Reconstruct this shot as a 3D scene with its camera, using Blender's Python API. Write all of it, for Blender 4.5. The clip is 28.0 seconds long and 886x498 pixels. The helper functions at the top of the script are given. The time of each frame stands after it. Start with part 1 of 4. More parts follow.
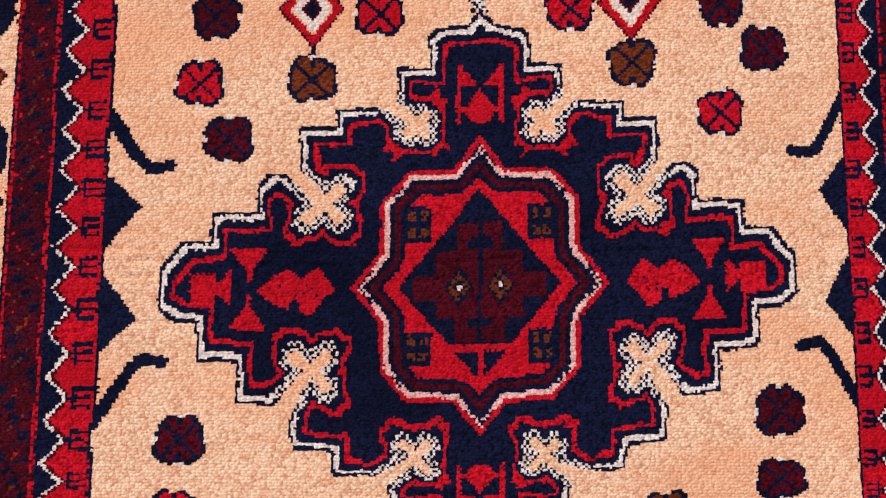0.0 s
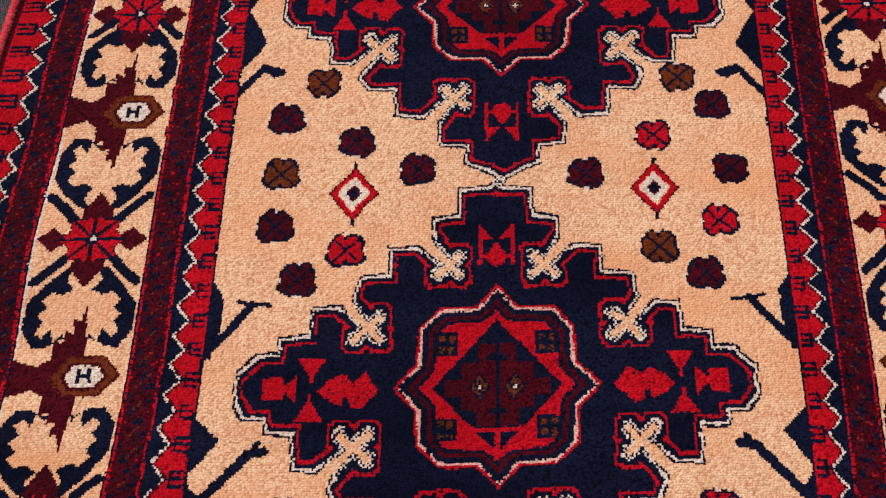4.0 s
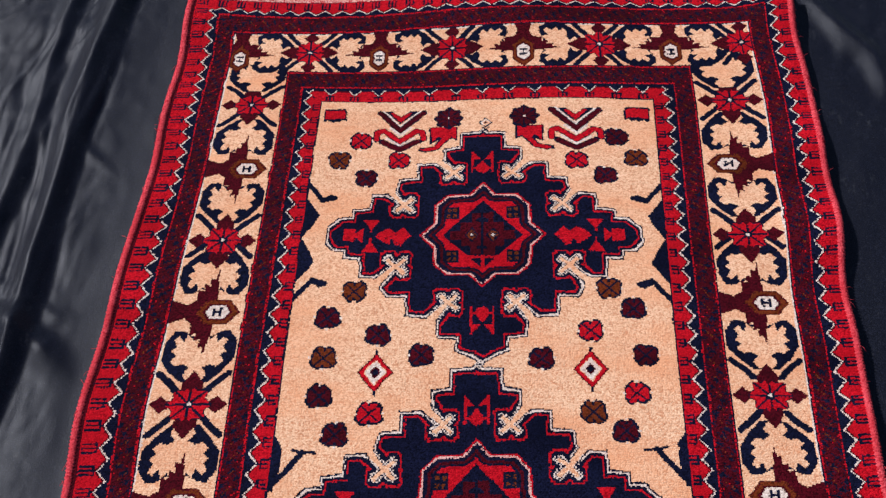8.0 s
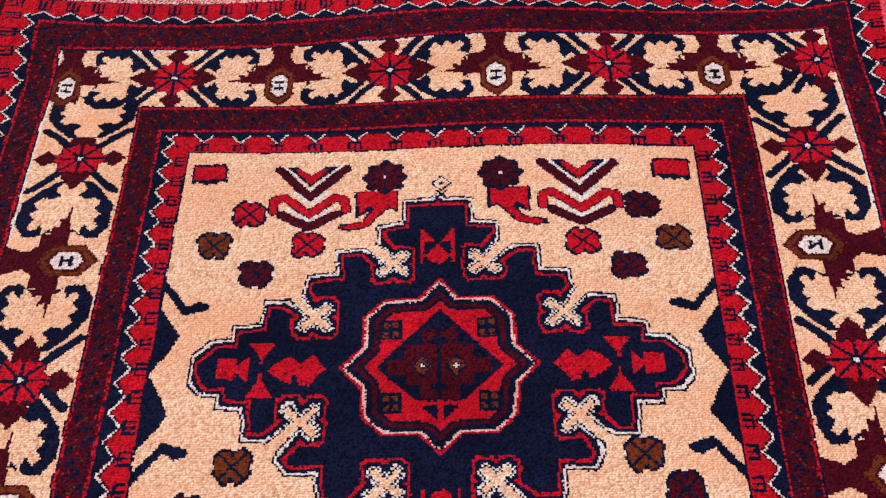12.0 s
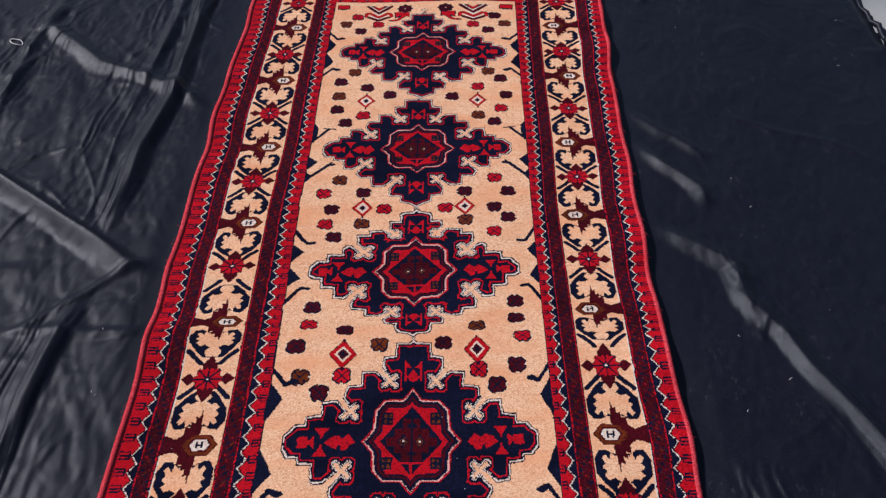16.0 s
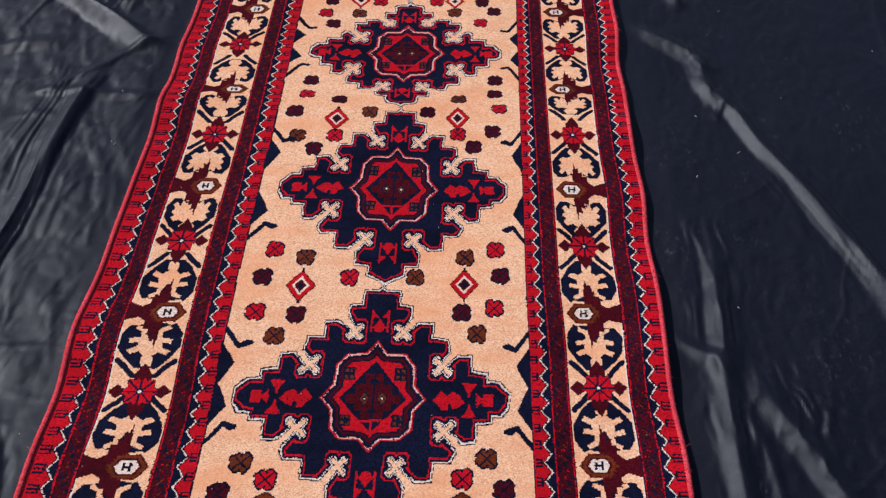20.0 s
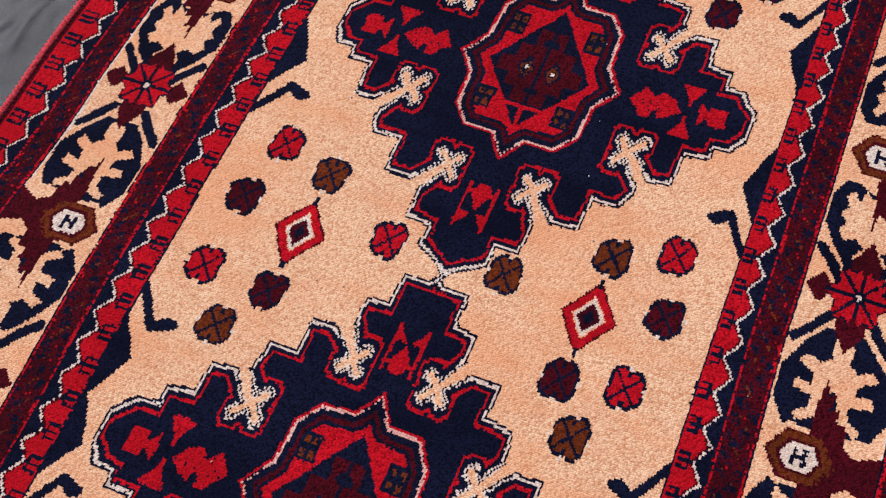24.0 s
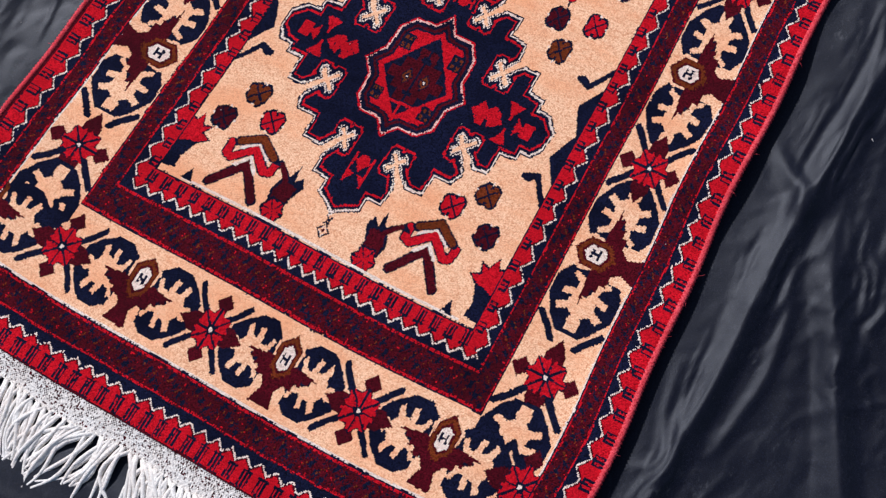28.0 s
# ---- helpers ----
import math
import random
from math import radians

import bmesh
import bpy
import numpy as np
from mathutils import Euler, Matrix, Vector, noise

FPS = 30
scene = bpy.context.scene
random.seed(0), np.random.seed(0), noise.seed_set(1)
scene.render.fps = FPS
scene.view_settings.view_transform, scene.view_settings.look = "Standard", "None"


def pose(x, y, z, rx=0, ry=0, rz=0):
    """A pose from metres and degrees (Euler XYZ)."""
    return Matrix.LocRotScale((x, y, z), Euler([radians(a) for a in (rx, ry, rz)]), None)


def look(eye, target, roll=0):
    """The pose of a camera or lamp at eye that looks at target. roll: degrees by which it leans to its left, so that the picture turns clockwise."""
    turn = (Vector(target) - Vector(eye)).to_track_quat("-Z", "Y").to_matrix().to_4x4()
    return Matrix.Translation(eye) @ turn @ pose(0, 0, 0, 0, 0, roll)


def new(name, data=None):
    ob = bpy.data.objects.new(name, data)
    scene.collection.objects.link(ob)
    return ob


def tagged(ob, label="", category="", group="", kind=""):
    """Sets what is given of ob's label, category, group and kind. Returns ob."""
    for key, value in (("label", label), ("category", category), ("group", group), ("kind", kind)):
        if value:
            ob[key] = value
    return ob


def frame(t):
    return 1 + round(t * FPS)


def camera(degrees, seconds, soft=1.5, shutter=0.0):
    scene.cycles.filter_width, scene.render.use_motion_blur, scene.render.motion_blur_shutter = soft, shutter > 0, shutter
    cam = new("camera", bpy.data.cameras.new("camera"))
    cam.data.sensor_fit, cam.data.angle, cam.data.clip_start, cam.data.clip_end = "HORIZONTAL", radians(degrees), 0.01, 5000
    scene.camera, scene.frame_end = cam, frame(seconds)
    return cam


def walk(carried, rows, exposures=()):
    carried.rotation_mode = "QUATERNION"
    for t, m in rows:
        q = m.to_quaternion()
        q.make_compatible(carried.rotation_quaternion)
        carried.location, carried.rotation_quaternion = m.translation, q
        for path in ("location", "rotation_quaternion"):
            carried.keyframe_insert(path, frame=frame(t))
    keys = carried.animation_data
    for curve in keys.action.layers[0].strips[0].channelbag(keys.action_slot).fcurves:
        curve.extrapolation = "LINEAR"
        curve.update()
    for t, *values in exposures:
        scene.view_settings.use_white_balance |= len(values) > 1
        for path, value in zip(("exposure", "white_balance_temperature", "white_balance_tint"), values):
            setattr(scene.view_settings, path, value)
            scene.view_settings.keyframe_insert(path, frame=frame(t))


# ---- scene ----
cam = camera(39.69, 28.0, soft=1.3)
PATH = [
    (0, (-0.0295, -0.7407, 0.7277), (-0.0230, -0.6284, -0.2660), 3.53),
    (0.5, (-0.0285, -0.7258, 0.7355), (-0.0259, -0.5739, -0.2529), 1.30),
    (1, (-0.0226, -0.7177, 0.7422), (-0.0308, -0.5180, -0.2377), -2.03),
    (1.5, (-0.0128, -0.7006, 0.7528), (-0.0367, -0.4611, -0.2178), -5.12),
    (2, (-0.0151, -0.6822, 0.7664), (-0.0384, -0.4043, -0.1939), -4.21),
    (2.5, (-0.0216, -0.6669, 0.7797), (-0.0398, -0.3471, -0.1676), -2.55),
    (3, (-0.0377, -0.6482, 0.7966), (-0.0401, -0.2900, -0.1371), 0.15),
    (3.5, (-0.0387, -0.6382, 0.8116), (-0.0428, -0.2365, -0.1042), 0.06),
    (4, (-0.0363, -0.6323, 0.8325), (-0.0448, -0.1935, -0.0661), -0.46),
    (4.5, (-0.0362, -0.6372, 0.8628), (-0.0455, -0.1677, -0.0201), -0.52),
    (6.5, (-0.0249, -0.7520, 1.1049), (-0.0405, -0.2374, 0.2476), -0.92),
    (7, (-0.0127, -0.7887, 1.1538), (-0.0364, -0.2617, 0.3043), -1.52),
    (7.5, (-0.0167, -0.8028, 1.1830), (-0.0367, -0.2659, 0.3396), -1.17),
    (8, (-0.0139, -0.7881, 1.1791), (-0.0352, -0.2420, 0.3417), -1.19),
    (8.5, (-0.0147, -0.7449, 1.1389), (-0.0338, -0.1917, 0.3061), -1.02),
    (9, (-0.0154, -0.6798, 1.0709), (-0.0303, -0.1224, 0.2408), -0.70),
    (9.5, (-0.0181, -0.6092, 0.9917), (-0.0248, -0.0495, 0.1630), -0.03),
    (10, (-0.0158, -0.5312, 0.9087), (-0.0160, 0.0245, 0.0773), 0.44),
    (10.5, (-0.0150, -0.4810, 0.8477), (-0.0084, 0.0772, 0.0180), 0.98),
    (11, (-0.0126, -0.4468, 0.8026), (-0.0017, 0.1155, -0.0242), 1.28),
    (11.5, (-0.0139, -0.4267, 0.7801), (0.0034, 0.1363, -0.0462), 1.73),
    (13.5, (-0.0200, -0.6686, 0.9402), (0.0085, -0.0736, 0.1369), 1.62),
    (14, (-0.0088, -0.9491, 1.0875), (0.0085, -0.3209, 0.3097), 0.83),
    (14.5, (0.0044, -1.2550, 1.2084), (0.0138, -0.5943, 0.4578), 0.33),
    (15, (0.0087, -1.5609, 1.3106), (0.0182, -0.8776, 0.5806), 0.35),
    (15.5, (0.0291, -1.8902, 1.4244), (0.0320, -1.1849, 0.7155), 0.12),
    (16, (0.0443, -2.2406, 1.5513), (0.0458, -1.5189, 0.8591), 0.34),
    (16.5, (0.0499, -2.6331, 1.6749), (0.0570, -1.8950, 1.0002), 0.24),
    (17, (0.0708, -3.0515, 1.8298), (0.0762, -2.3033, 1.1664), 0.04),
    (17.5, (0.1193, -3.4304, 1.9526), (0.1155, -2.6710, 1.3021), -0.14),
    (18, (0.1570, -3.7089, 2.0206), (0.1496, -2.9382, 1.3835), -0.07),
    (18.5, (0.1781, -3.7882, 2.0397), (0.1679, -3.0161, 1.4042), 0.02),
    (19, (0.1721, -3.7456, 2.0299), (0.1642, -2.9827, 1.3835), 0.53),
    (19.5, (0.1459, -3.3379, 1.8848), (0.1388, -2.6118, 1.1972), 1.36),
    (20, (0.1250, -2.5921, 1.5301), (0.1088, -1.9186, 0.7911), 1.23),
    (20.5, (0.1844, -2.1325, 1.3047), (0.1082, -1.5113, 0.5247), -0.90),
    (22.5, (0.2420, -1.5004, 0.8690), (-0.0338, -1.0637, 0.0126), -14.02),
    (23, (0.2549, -1.5440, 0.8788), (-0.0317, -1.1312, 0.0142), -14.62),
    (23.5, (0.2691, -1.5936, 0.9108), (-0.0121, -1.2117, 0.0304), -14.85),
    (24, (0.2716, -1.6468, 0.9586), (0.0078, -1.2861, 0.0640), -13.80),
    (24.5, (0.2945, -1.6952, 1.0134), (0.0339, -1.3608, 0.1077), -14.54),
    (25, (0.3142, -1.7400, 1.0897), (0.0662, -1.4354, 0.1701), -14.97),
    (25.5, (0.3495, -1.7919, 1.1695), (0.1047, -1.5096, 0.2420), -15.87),
    (26, (0.3913, -1.8476, 1.2542), (0.1480, -1.5829, 0.3210), -16.61),
    (26.5, (0.4433, -1.9203, 1.3413), (0.1973, -1.6631, 0.4068), -16.94),
    (27, (0.4782, -1.9762, 1.4364), (0.2404, -1.7353, 0.4955), -16.90),
    (27.5, (0.5008, -2.0061, 1.5110), (0.2725, -1.7880, 0.5622), -17.61),
    (28, (0.5147, -2.0371, 1.5535), (0.2946, -1.8319, 0.5998), -17.26),
]
EXPOSURES = [(0, -0.22, 6250, 14), (1.5, -0.34, 6600, 14), (3, -0.45, 7000, 14), (4.5, -0.34, 6850, 14), (6.5, -0.22, 6250, 14), (9, -0.20, 6100, 14), (11.5, -0.17, 6080, 14), (14, -0.07, 6050, 14), (16, -0.33, 6100, 14), (17, -0.07, 6050, 14), (19, -0.09, 6050, 14), (20.5, -0.27, 6120, 14), (22.5, -0.36, 6560, 14), (24, -0.29, 6330, 14), (26, -0.23, 6050, 14), (28, -0.12, 5980, 14)]
walk(cam, [(t, look(eye, target, roll)) for t, eye, target, roll in PATH], EXPOSURES)

# ---- light ----
SUN_FROM = Vector((-0.64, 0.38, 0.72)).normalized()
world = bpy.data.worlds.new("sky")
scene.world = world
world.use_nodes = True
wn = world.node_tree.nodes
sky = wn.new("ShaderNodeTexSky")
sky.sky_type, sky.sun_disc = "NISHITA", False
sky.sun_elevation = math.asin(SUN_FROM.z)
sky.sun_rotation = math.atan2(SUN_FROM.x, SUN_FROM.y)
world.node_tree.links.new(sky.outputs[0], wn["Background"].inputs[0])
wn["Background"].inputs[1].default_value = 0.072
sun = new("sun", bpy.data.lights.new("sun", "SUN"))
sun.data.energy, sun.data.angle, sun.data.color = 5.0, radians(0.53), (1.0, 0.95, 0.88)
sun.matrix_world = look(SUN_FROM * 10, (0, 0, 0))


# ---- materials ----
def shader(name, rough=0.9, **sockets):
    m = bpy.data.materials.new(name)
    m.use_nodes = True
    b = m.node_tree.nodes["Principled BSDF"]
    b.inputs["Roughness"].default_value = rough
    for key, value in sockets.items():
        b.inputs[key.replace("_", " ")].default_value = value
    return m, m.node_tree.nodes, m.node_tree.links, b


def noise_node(n, l, scale, detail=3.0, rough=0.55, stretch=None):
    tc = n.new("ShaderNodeTexCoord")
    tex = n.new("ShaderNodeTexNoise")
    tex.inputs["Scale"].default_value = scale
    tex.inputs["Detail"].default_value = detail
    tex.inputs["Roughness"].default_value = rough
    if stretch:
        mp = n.new("ShaderNodeMapping")
        mp.inputs["Scale"].default_value = stretch
        l.new(tc.outputs["Object"], mp.inputs[0])
        l.new(mp.outputs[0], tex.inputs["Vector"])
    else:
        l.new(tc.outputs["Object"], tex.inputs["Vector"])
    return tex


def ramp(n, l, source, stops):
    r = n.new("ShaderNodeValToRGB")
    while len(r.color_ramp.elements) < len(stops):
        r.color_ramp.elements.new(0.5)
    for e, (p, c) in zip(r.color_ramp.elements, stops):
        e.position, e.color = p, (*c, 1)
    l.new(source, r.inputs[0])
    return r


def mix(n, l, a, b, fac, mode="MIX"):
    x = n.new("ShaderNodeMix")
    x.data_type, x.blend_type = "RGBA", mode
    for socket, value in ((x.inputs[6], a), (x.inputs[7], b), (x.inputs[0], fac)):
        if hasattr(value, "links"):
            l.new(value, socket)
        else:
            socket.default_value = value if not isinstance(value, tuple) else (*value, 1)
    return x.outputs[2]


def wool(name, dark, light, abrash, pile=1.0, gloss=0.05):
    """Cut wool pile: tufts of slightly different dye with shade painted in towards their roots, rows along the weft,
    abrash in bands.
    """
    m, n, l, b = shader(name, 0.88, Specular_IOR_Level=gloss)
    tc = n.new("ShaderNodeTexCoord")
    mp = n.new("ShaderNodeMapping")
    mp.inputs["Scale"].default_value = (520, 640, 60)
    l.new(tc.outputs["Object"], mp.inputs[0])
    tuft = n.new("ShaderNodeTexVoronoi")
    tuft.inputs["Scale"].default_value = 1.0
    tuft.inputs["Randomness"].default_value = 0.92
    l.new(mp.outputs[0], tuft.inputs["Vector"])
    apart = n.new("ShaderNodeSeparateColor")
    l.new(tuft.outputs["Color"], apart.inputs[0])
    weft = n.new("ShaderNodeTexWave")
    weft.bands_direction = "Y"
    weft.inputs["Scale"].default_value, weft.inputs["Distortion"].default_value = 176.0, 2.6
    weft.inputs["Detail"].default_value, weft.inputs["Detail Scale"].default_value = 2.0, 1.2
    l.new(tc.outputs["Object"], weft.inputs["Vector"])
    grime = noise_node(n, l, 30, 4.0, 0.6)
    band = noise_node(n, l, 1.0, 4.0, 0.6, (6, 16, 1))
    # tint of the shade painted into the crevices between tufts
    crevice_shade = tuple(v * k for v, k in zip(dark, (0.62, 0.48, 0.42)))
    mid = tuple((p + q) / 2 for p, q in zip(dark, light))
    base = ramp(n, l, apart.outputs[0], [(0.05, dark), (0.35, mid), (1.0, light)])
    # painted crevice shade grows towards each tuft's rim
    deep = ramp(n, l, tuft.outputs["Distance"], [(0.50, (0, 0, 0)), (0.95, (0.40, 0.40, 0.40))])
    rows = ramp(n, l, weft.outputs[0], [(0.0, (0.87, 0.82, 0.79)), (0.42, (1, 1, 1)), (1.0, (1.05, 1.05, 1.05))])
    dulled = ramp(n, l, grime.outputs[0], [(0.32, (0.94, 0.90, 0.88)), (0.62, (1, 1, 1))])
    shade = ramp(n, l, band.outputs[0], [(0.45, (0, 0, 0)), (0.66, (0.8, 0.8, 0.8))])
    c = mix(n, l, base.outputs[0], abrash, shade.outputs[0])
    c = mix(n, l, c, crevice_shade, deep.outputs[0])
    c = mix(n, l, c, rows.outputs[0], 1.0, "MULTIPLY")
    c = mix(n, l, c, dulled.outputs[0], 1.0, "MULTIPLY")
    l.new(c, b.inputs["Base Color"])
    inv = n.new("ShaderNodeMath")
    inv.operation = "MULTIPLY_ADD"
    inv.inputs[1].default_value = -1.0
    l.new(tuft.outputs["Distance"], inv.inputs[0])
    l.new(apart.outputs[1], inv.inputs[2])
    bump = n.new("ShaderNodeBump")
    bump.inputs["Strength"].default_value, bump.inputs["Distance"].default_value = 0.55 * pile, 0.001
    l.new(inv.outputs[0], bump.inputs["Height"])
    l.new(bump.outputs[0], b.inputs["Normal"])
    return m


CREAM, RED, MAROON, NAVY, WHITE, BROWN, ROSE = range(7)
WOOLS = [
    wool("cream_wool", (0.70, 0.325, 0.175), (0.99, 0.665, 0.435), (0.86, 0.39, 0.20)),
    wool("red_wool", (0.28, 0.002, 0.008), (0.68, 0.008, 0.020), (0.40, 0.004, 0.011)),
    wool("maroon_wool", (0.026, 0.001, 0.004), (0.102, 0.004, 0.012), (0.034, 0.002, 0.006)),
    wool("navy_wool", (0.0020, 0.0028, 0.0105), (0.0082, 0.0108, 0.038), (0.0018, 0.0026, 0.012), 1.0, 0.05),
    wool("white_wool", (0.60, 0.46, 0.38), (0.92, 0.82, 0.74), (0.78, 0.60, 0.52)),
    wool("brown_wool", (0.080, 0.015, 0.003), (0.20, 0.038, 0.012), (0.07, 0.016, 0.005)),
    wool("rose_wool", (0.58, 0.26, 0.22), (0.92, 0.60, 0.54), (0.70, 0.32, 0.28)),
]

# ---- the rug's own grid: u across, v along, in design steps ----
RES = 1.9
UL, UR, V0, V1 = -146.0, 143.0, -662.0, 163.0
NU, NV = int((UR - UL) * RES), int((V1 - V0) * RES)
GU, GV = np.meshgrid(UL + (np.arange(NU) + 0.5) / RES, V0 + (np.arange(NV) + 0.5) / RES)
# no two knots are quite alike: the drawing wavers a little
hand = np.random.RandomState(21)


def waver(size):
    t = hand.normal(0, 1, (NV // size + 3, NU // size + 3))
    a, b = np.arange(NV) / size, np.arange(NU) / size
    i, j = a.astype(int)[:, None], b.astype(int)[None, :]
    fa, fb = (a % 1)[:, None], (b % 1)[None, :]
    return (t[i, j] * (1 - fb) + t[i, j + 1] * fb) * (1 - fa) + (t[i + 1, j] * (1 - fb) + t[i + 1, j + 1] * fb) * fa


GU = GU + 0.16 * waver(9) + 0.05 * hand.normal(0, 1, (NV, NU))
GV = GV + 0.16 * waver(9) + 0.05 * hand.normal(0, 1, (NV, NU))
colour = np.full((NV, NU), CREAM, np.int8)
owner = np.zeros((NV, NU), np.int16)
PARTS = [("field", "cream wool field with soft peach abrash")]

V_KEYS = [-700, -650, -500, -375, -312.5, -285, -250, -125, 0, 82, 163, 190]
Y_KEYS = [-2.232, -2.050, -1.510, -1.060, -0.845, -0.785, -0.683, -0.336, 0.0, 0.204, 0.409, 0.477]


def lay_y(v):
    return np.interp(v, V_KEYS, Y_KEYS)


def smooth(x):
    x = np.clip(x, 0, 1)
    return x * x * (3 - 2 * x)


def uneven(u, v):
    """The weaver's tension: both sides swell and shrink along the way, the two ends are beaten tighter and a little askew."""
    out = np.clip((np.abs(u) - 30) / 70, 0, 1.3)
    left = np.interp(v, [-662, -581, -500, -414, -331, -200, -60, 0, 80, 163], [-5, -6, -4, -3.5, -1.5, -0.5, 0.5, 2.5, 5, 5.5])
    right = np.interp(v, [-662, -581, -500, -414, -331, -200, -60, 0, 80, 163], [4, 3.4, 1, 0.9, -0.3, -1.5, -1, 0, 2, 1])
    far = [60, 82, 106, 132, 148, 163, 190]
    dv_left, dv_right = np.interp(v, far, [0, -2.5, -7, -7, -9.5, -14.5, -16]), np.interp(v, far, [0, 1.4, 0, 1, -3, -9, -11])
    across = np.clip(u / 220 + 0.5, -0.2, 1.2)
    bow = smooth((-v - 560) / 60) * (-3.8 + 2.6 * (u / 110) ** 2)
    return u + out * np.where(u < 0, left, right), v + dv_left + (dv_right - dv_left) * across + bow


def lay(u, v):
    """From the rug's grid to the ground: width grows a little towards the near end, edges wander."""
    u, v = np.asarray(u, float), np.asarray(v, float)
    u, v = uneven(u, v)
    y = lay_y(v)
    h = (0.2115 - 0.01515 * y) / 75
    edge = smooth((np.abs(u) - 95) / 50)
    wander = 0.7 * np.sin(v * 0.031 + 1) + 0.7 * np.sin(v * 0.083 + np.sign(u)) - np.where(u < 0, 3.0 * smooth((-v - 380) / 220) - 1.5 * smooth((v - 60) / 100), 0)
    shift = 2.4 * smooth((-u - 66) / 20) * smooth((-v - 110) / 80) * smooth((v + 520) / 60) + 1.8 * smooth((u - 66) / 20) * smooth((-v - 110) / 80) * smooth((v + 480) / 60)
    x = h * (u + edge * wander - shift)
    y = y + x * (0.010 + 0.02 * smooth((-v - 30) / 100))
    y = y + 0.0016 * np.sin(u * 0.045 + v * 0.006) + 0.004 * smooth((v - 90) / 60) * np.sin(u * 0.028 + 0.7)
    z = edge * (0.0022 * np.sin(v * 0.115 + np.sign(u) * 1.3) + 0.0016 * np.sin(v * 0.041 + 2)) + 0.0012 * np.sin(u * 0.05) * np.sin(v * 0.022)
    z = z + 0.005 * smooth((v - 110) / 30) * (0.5 + 0.5 * np.sin(u * 0.04 + 1.5))
    # one long edge has curled up off the sheet
    z = z + smooth((u - 116) / 28) * (0.0065 + 0.003 * np.sin(v * 0.052) + 0.002 * np.sin(v * 0.131 + 1))
    return x, y, z


def add_part(name, label=""):
    PARTS.append((name, label))
    return len(PARTS) - 1


def window(u0, u1, v0, v1):
    a, b = max(0, int((u0 - UL) * RES)), min(NU, int((u1 - UL) * RES) + 1)
    c, d = max(0, int((v0 - V0) * RES)), min(NV, int((v1 - V0) * RES) + 1)
    return slice(c, d), slice(a, b)


def segments(x, y, pts, closed=True, square=False):
    """Distance to a line of points, and whether each cell lies inside it."""
    pts = np.asarray(pts, float)
    ends = np.roll(pts, -1, 0) if closed else pts[1:]
    starts = pts if closed else pts[:-1]
    far, inside = np.full(x.shape, 1e9), np.zeros(x.shape, bool)
    for (ax, ay), (bx, by) in zip(starts, ends):
        dx, dy = bx - ax, by - ay
        t = np.clip(((x - ax) * dx + (y - ay) * dy) / (dx * dx + dy * dy + 1e-12), 0, 1)
        ox, oy = x - ax - t * dx, y - ay - t * dy
        far = np.minimum(far, np.maximum(np.abs(ox), np.abs(oy)) if square else np.hypot(ox, oy))
        if closed and ay != by:
            hit = ((ay > y) != (by > y)) & (x < (bx - ax) * (y - ay) / (by - ay) + ax)
            inside ^= hit
    return far, inside


def shape(x, y, pts):
    return segments(x, y, pts)[1]


def stroke(x, y, pts, width):
    return segments(x, y, pts, False)[0] < width / 2


class Motif:
    """A drawing on a patch of the grid round (u, v); side turns it: +1 up, -1 down; flip mirrors it."""

    def __init__(self, u, v, ru, rv, flip=1, side=1, turn=0, scale=1.0):
        self.s = window(u - ru, u + ru, v - rv, v + rv)
        x, y = (GU[self.s] - u) * flip, (GV[self.s] - v) * side
        if turn:
            x, y = y, x
        self.x, self.y = x * scale, y
        self.c = np.full(x.shape, -1, np.int8)
        self.dots = (np.floor(GU[self.s] / 0.68) + np.floor(GV[self.s] / 0.80)) % 2 == 0

    def fill(self, pts, c):
        self.c[shape(self.x, self.y, pts)] = c

    def line(self, pts, width, c):
        self.c[stroke(self.x, self.y, pts, width)] = c

    def put(self, name, label="", mask=None):
        on = self.c >= 0
        if mask is not None:
            on &= mask[self.s]
        colour[self.s][on] = self.c[on]
        owner[self.s][on] = add_part(name, label)


# ---- borders ----
du = np.abs(GU) - 75
SIDE = [0, 9.5, 19, 48.5, 58, 70]
dfar = np.interp(GV - 82, [-300, 0, 10, 24, 50, 66, 81], [-300, *SIDE])
dnear = np.interp(-576 - GV, [-300, 0, 10.9, 25, 60, 72.6, 86], [-300, *SIDE])
ring = np.maximum(du, np.maximum(dfar, dnear))
on_side = (du >= dfar) & (du >= dnear)
along = np.where(on_side, GV, GU)
which = np.where(on_side, np.where(GU < 0, 0, 1), np.where(dfar > dnear, 2, 3))
jag = np.random.RandomState(5).rand(NV, NU)


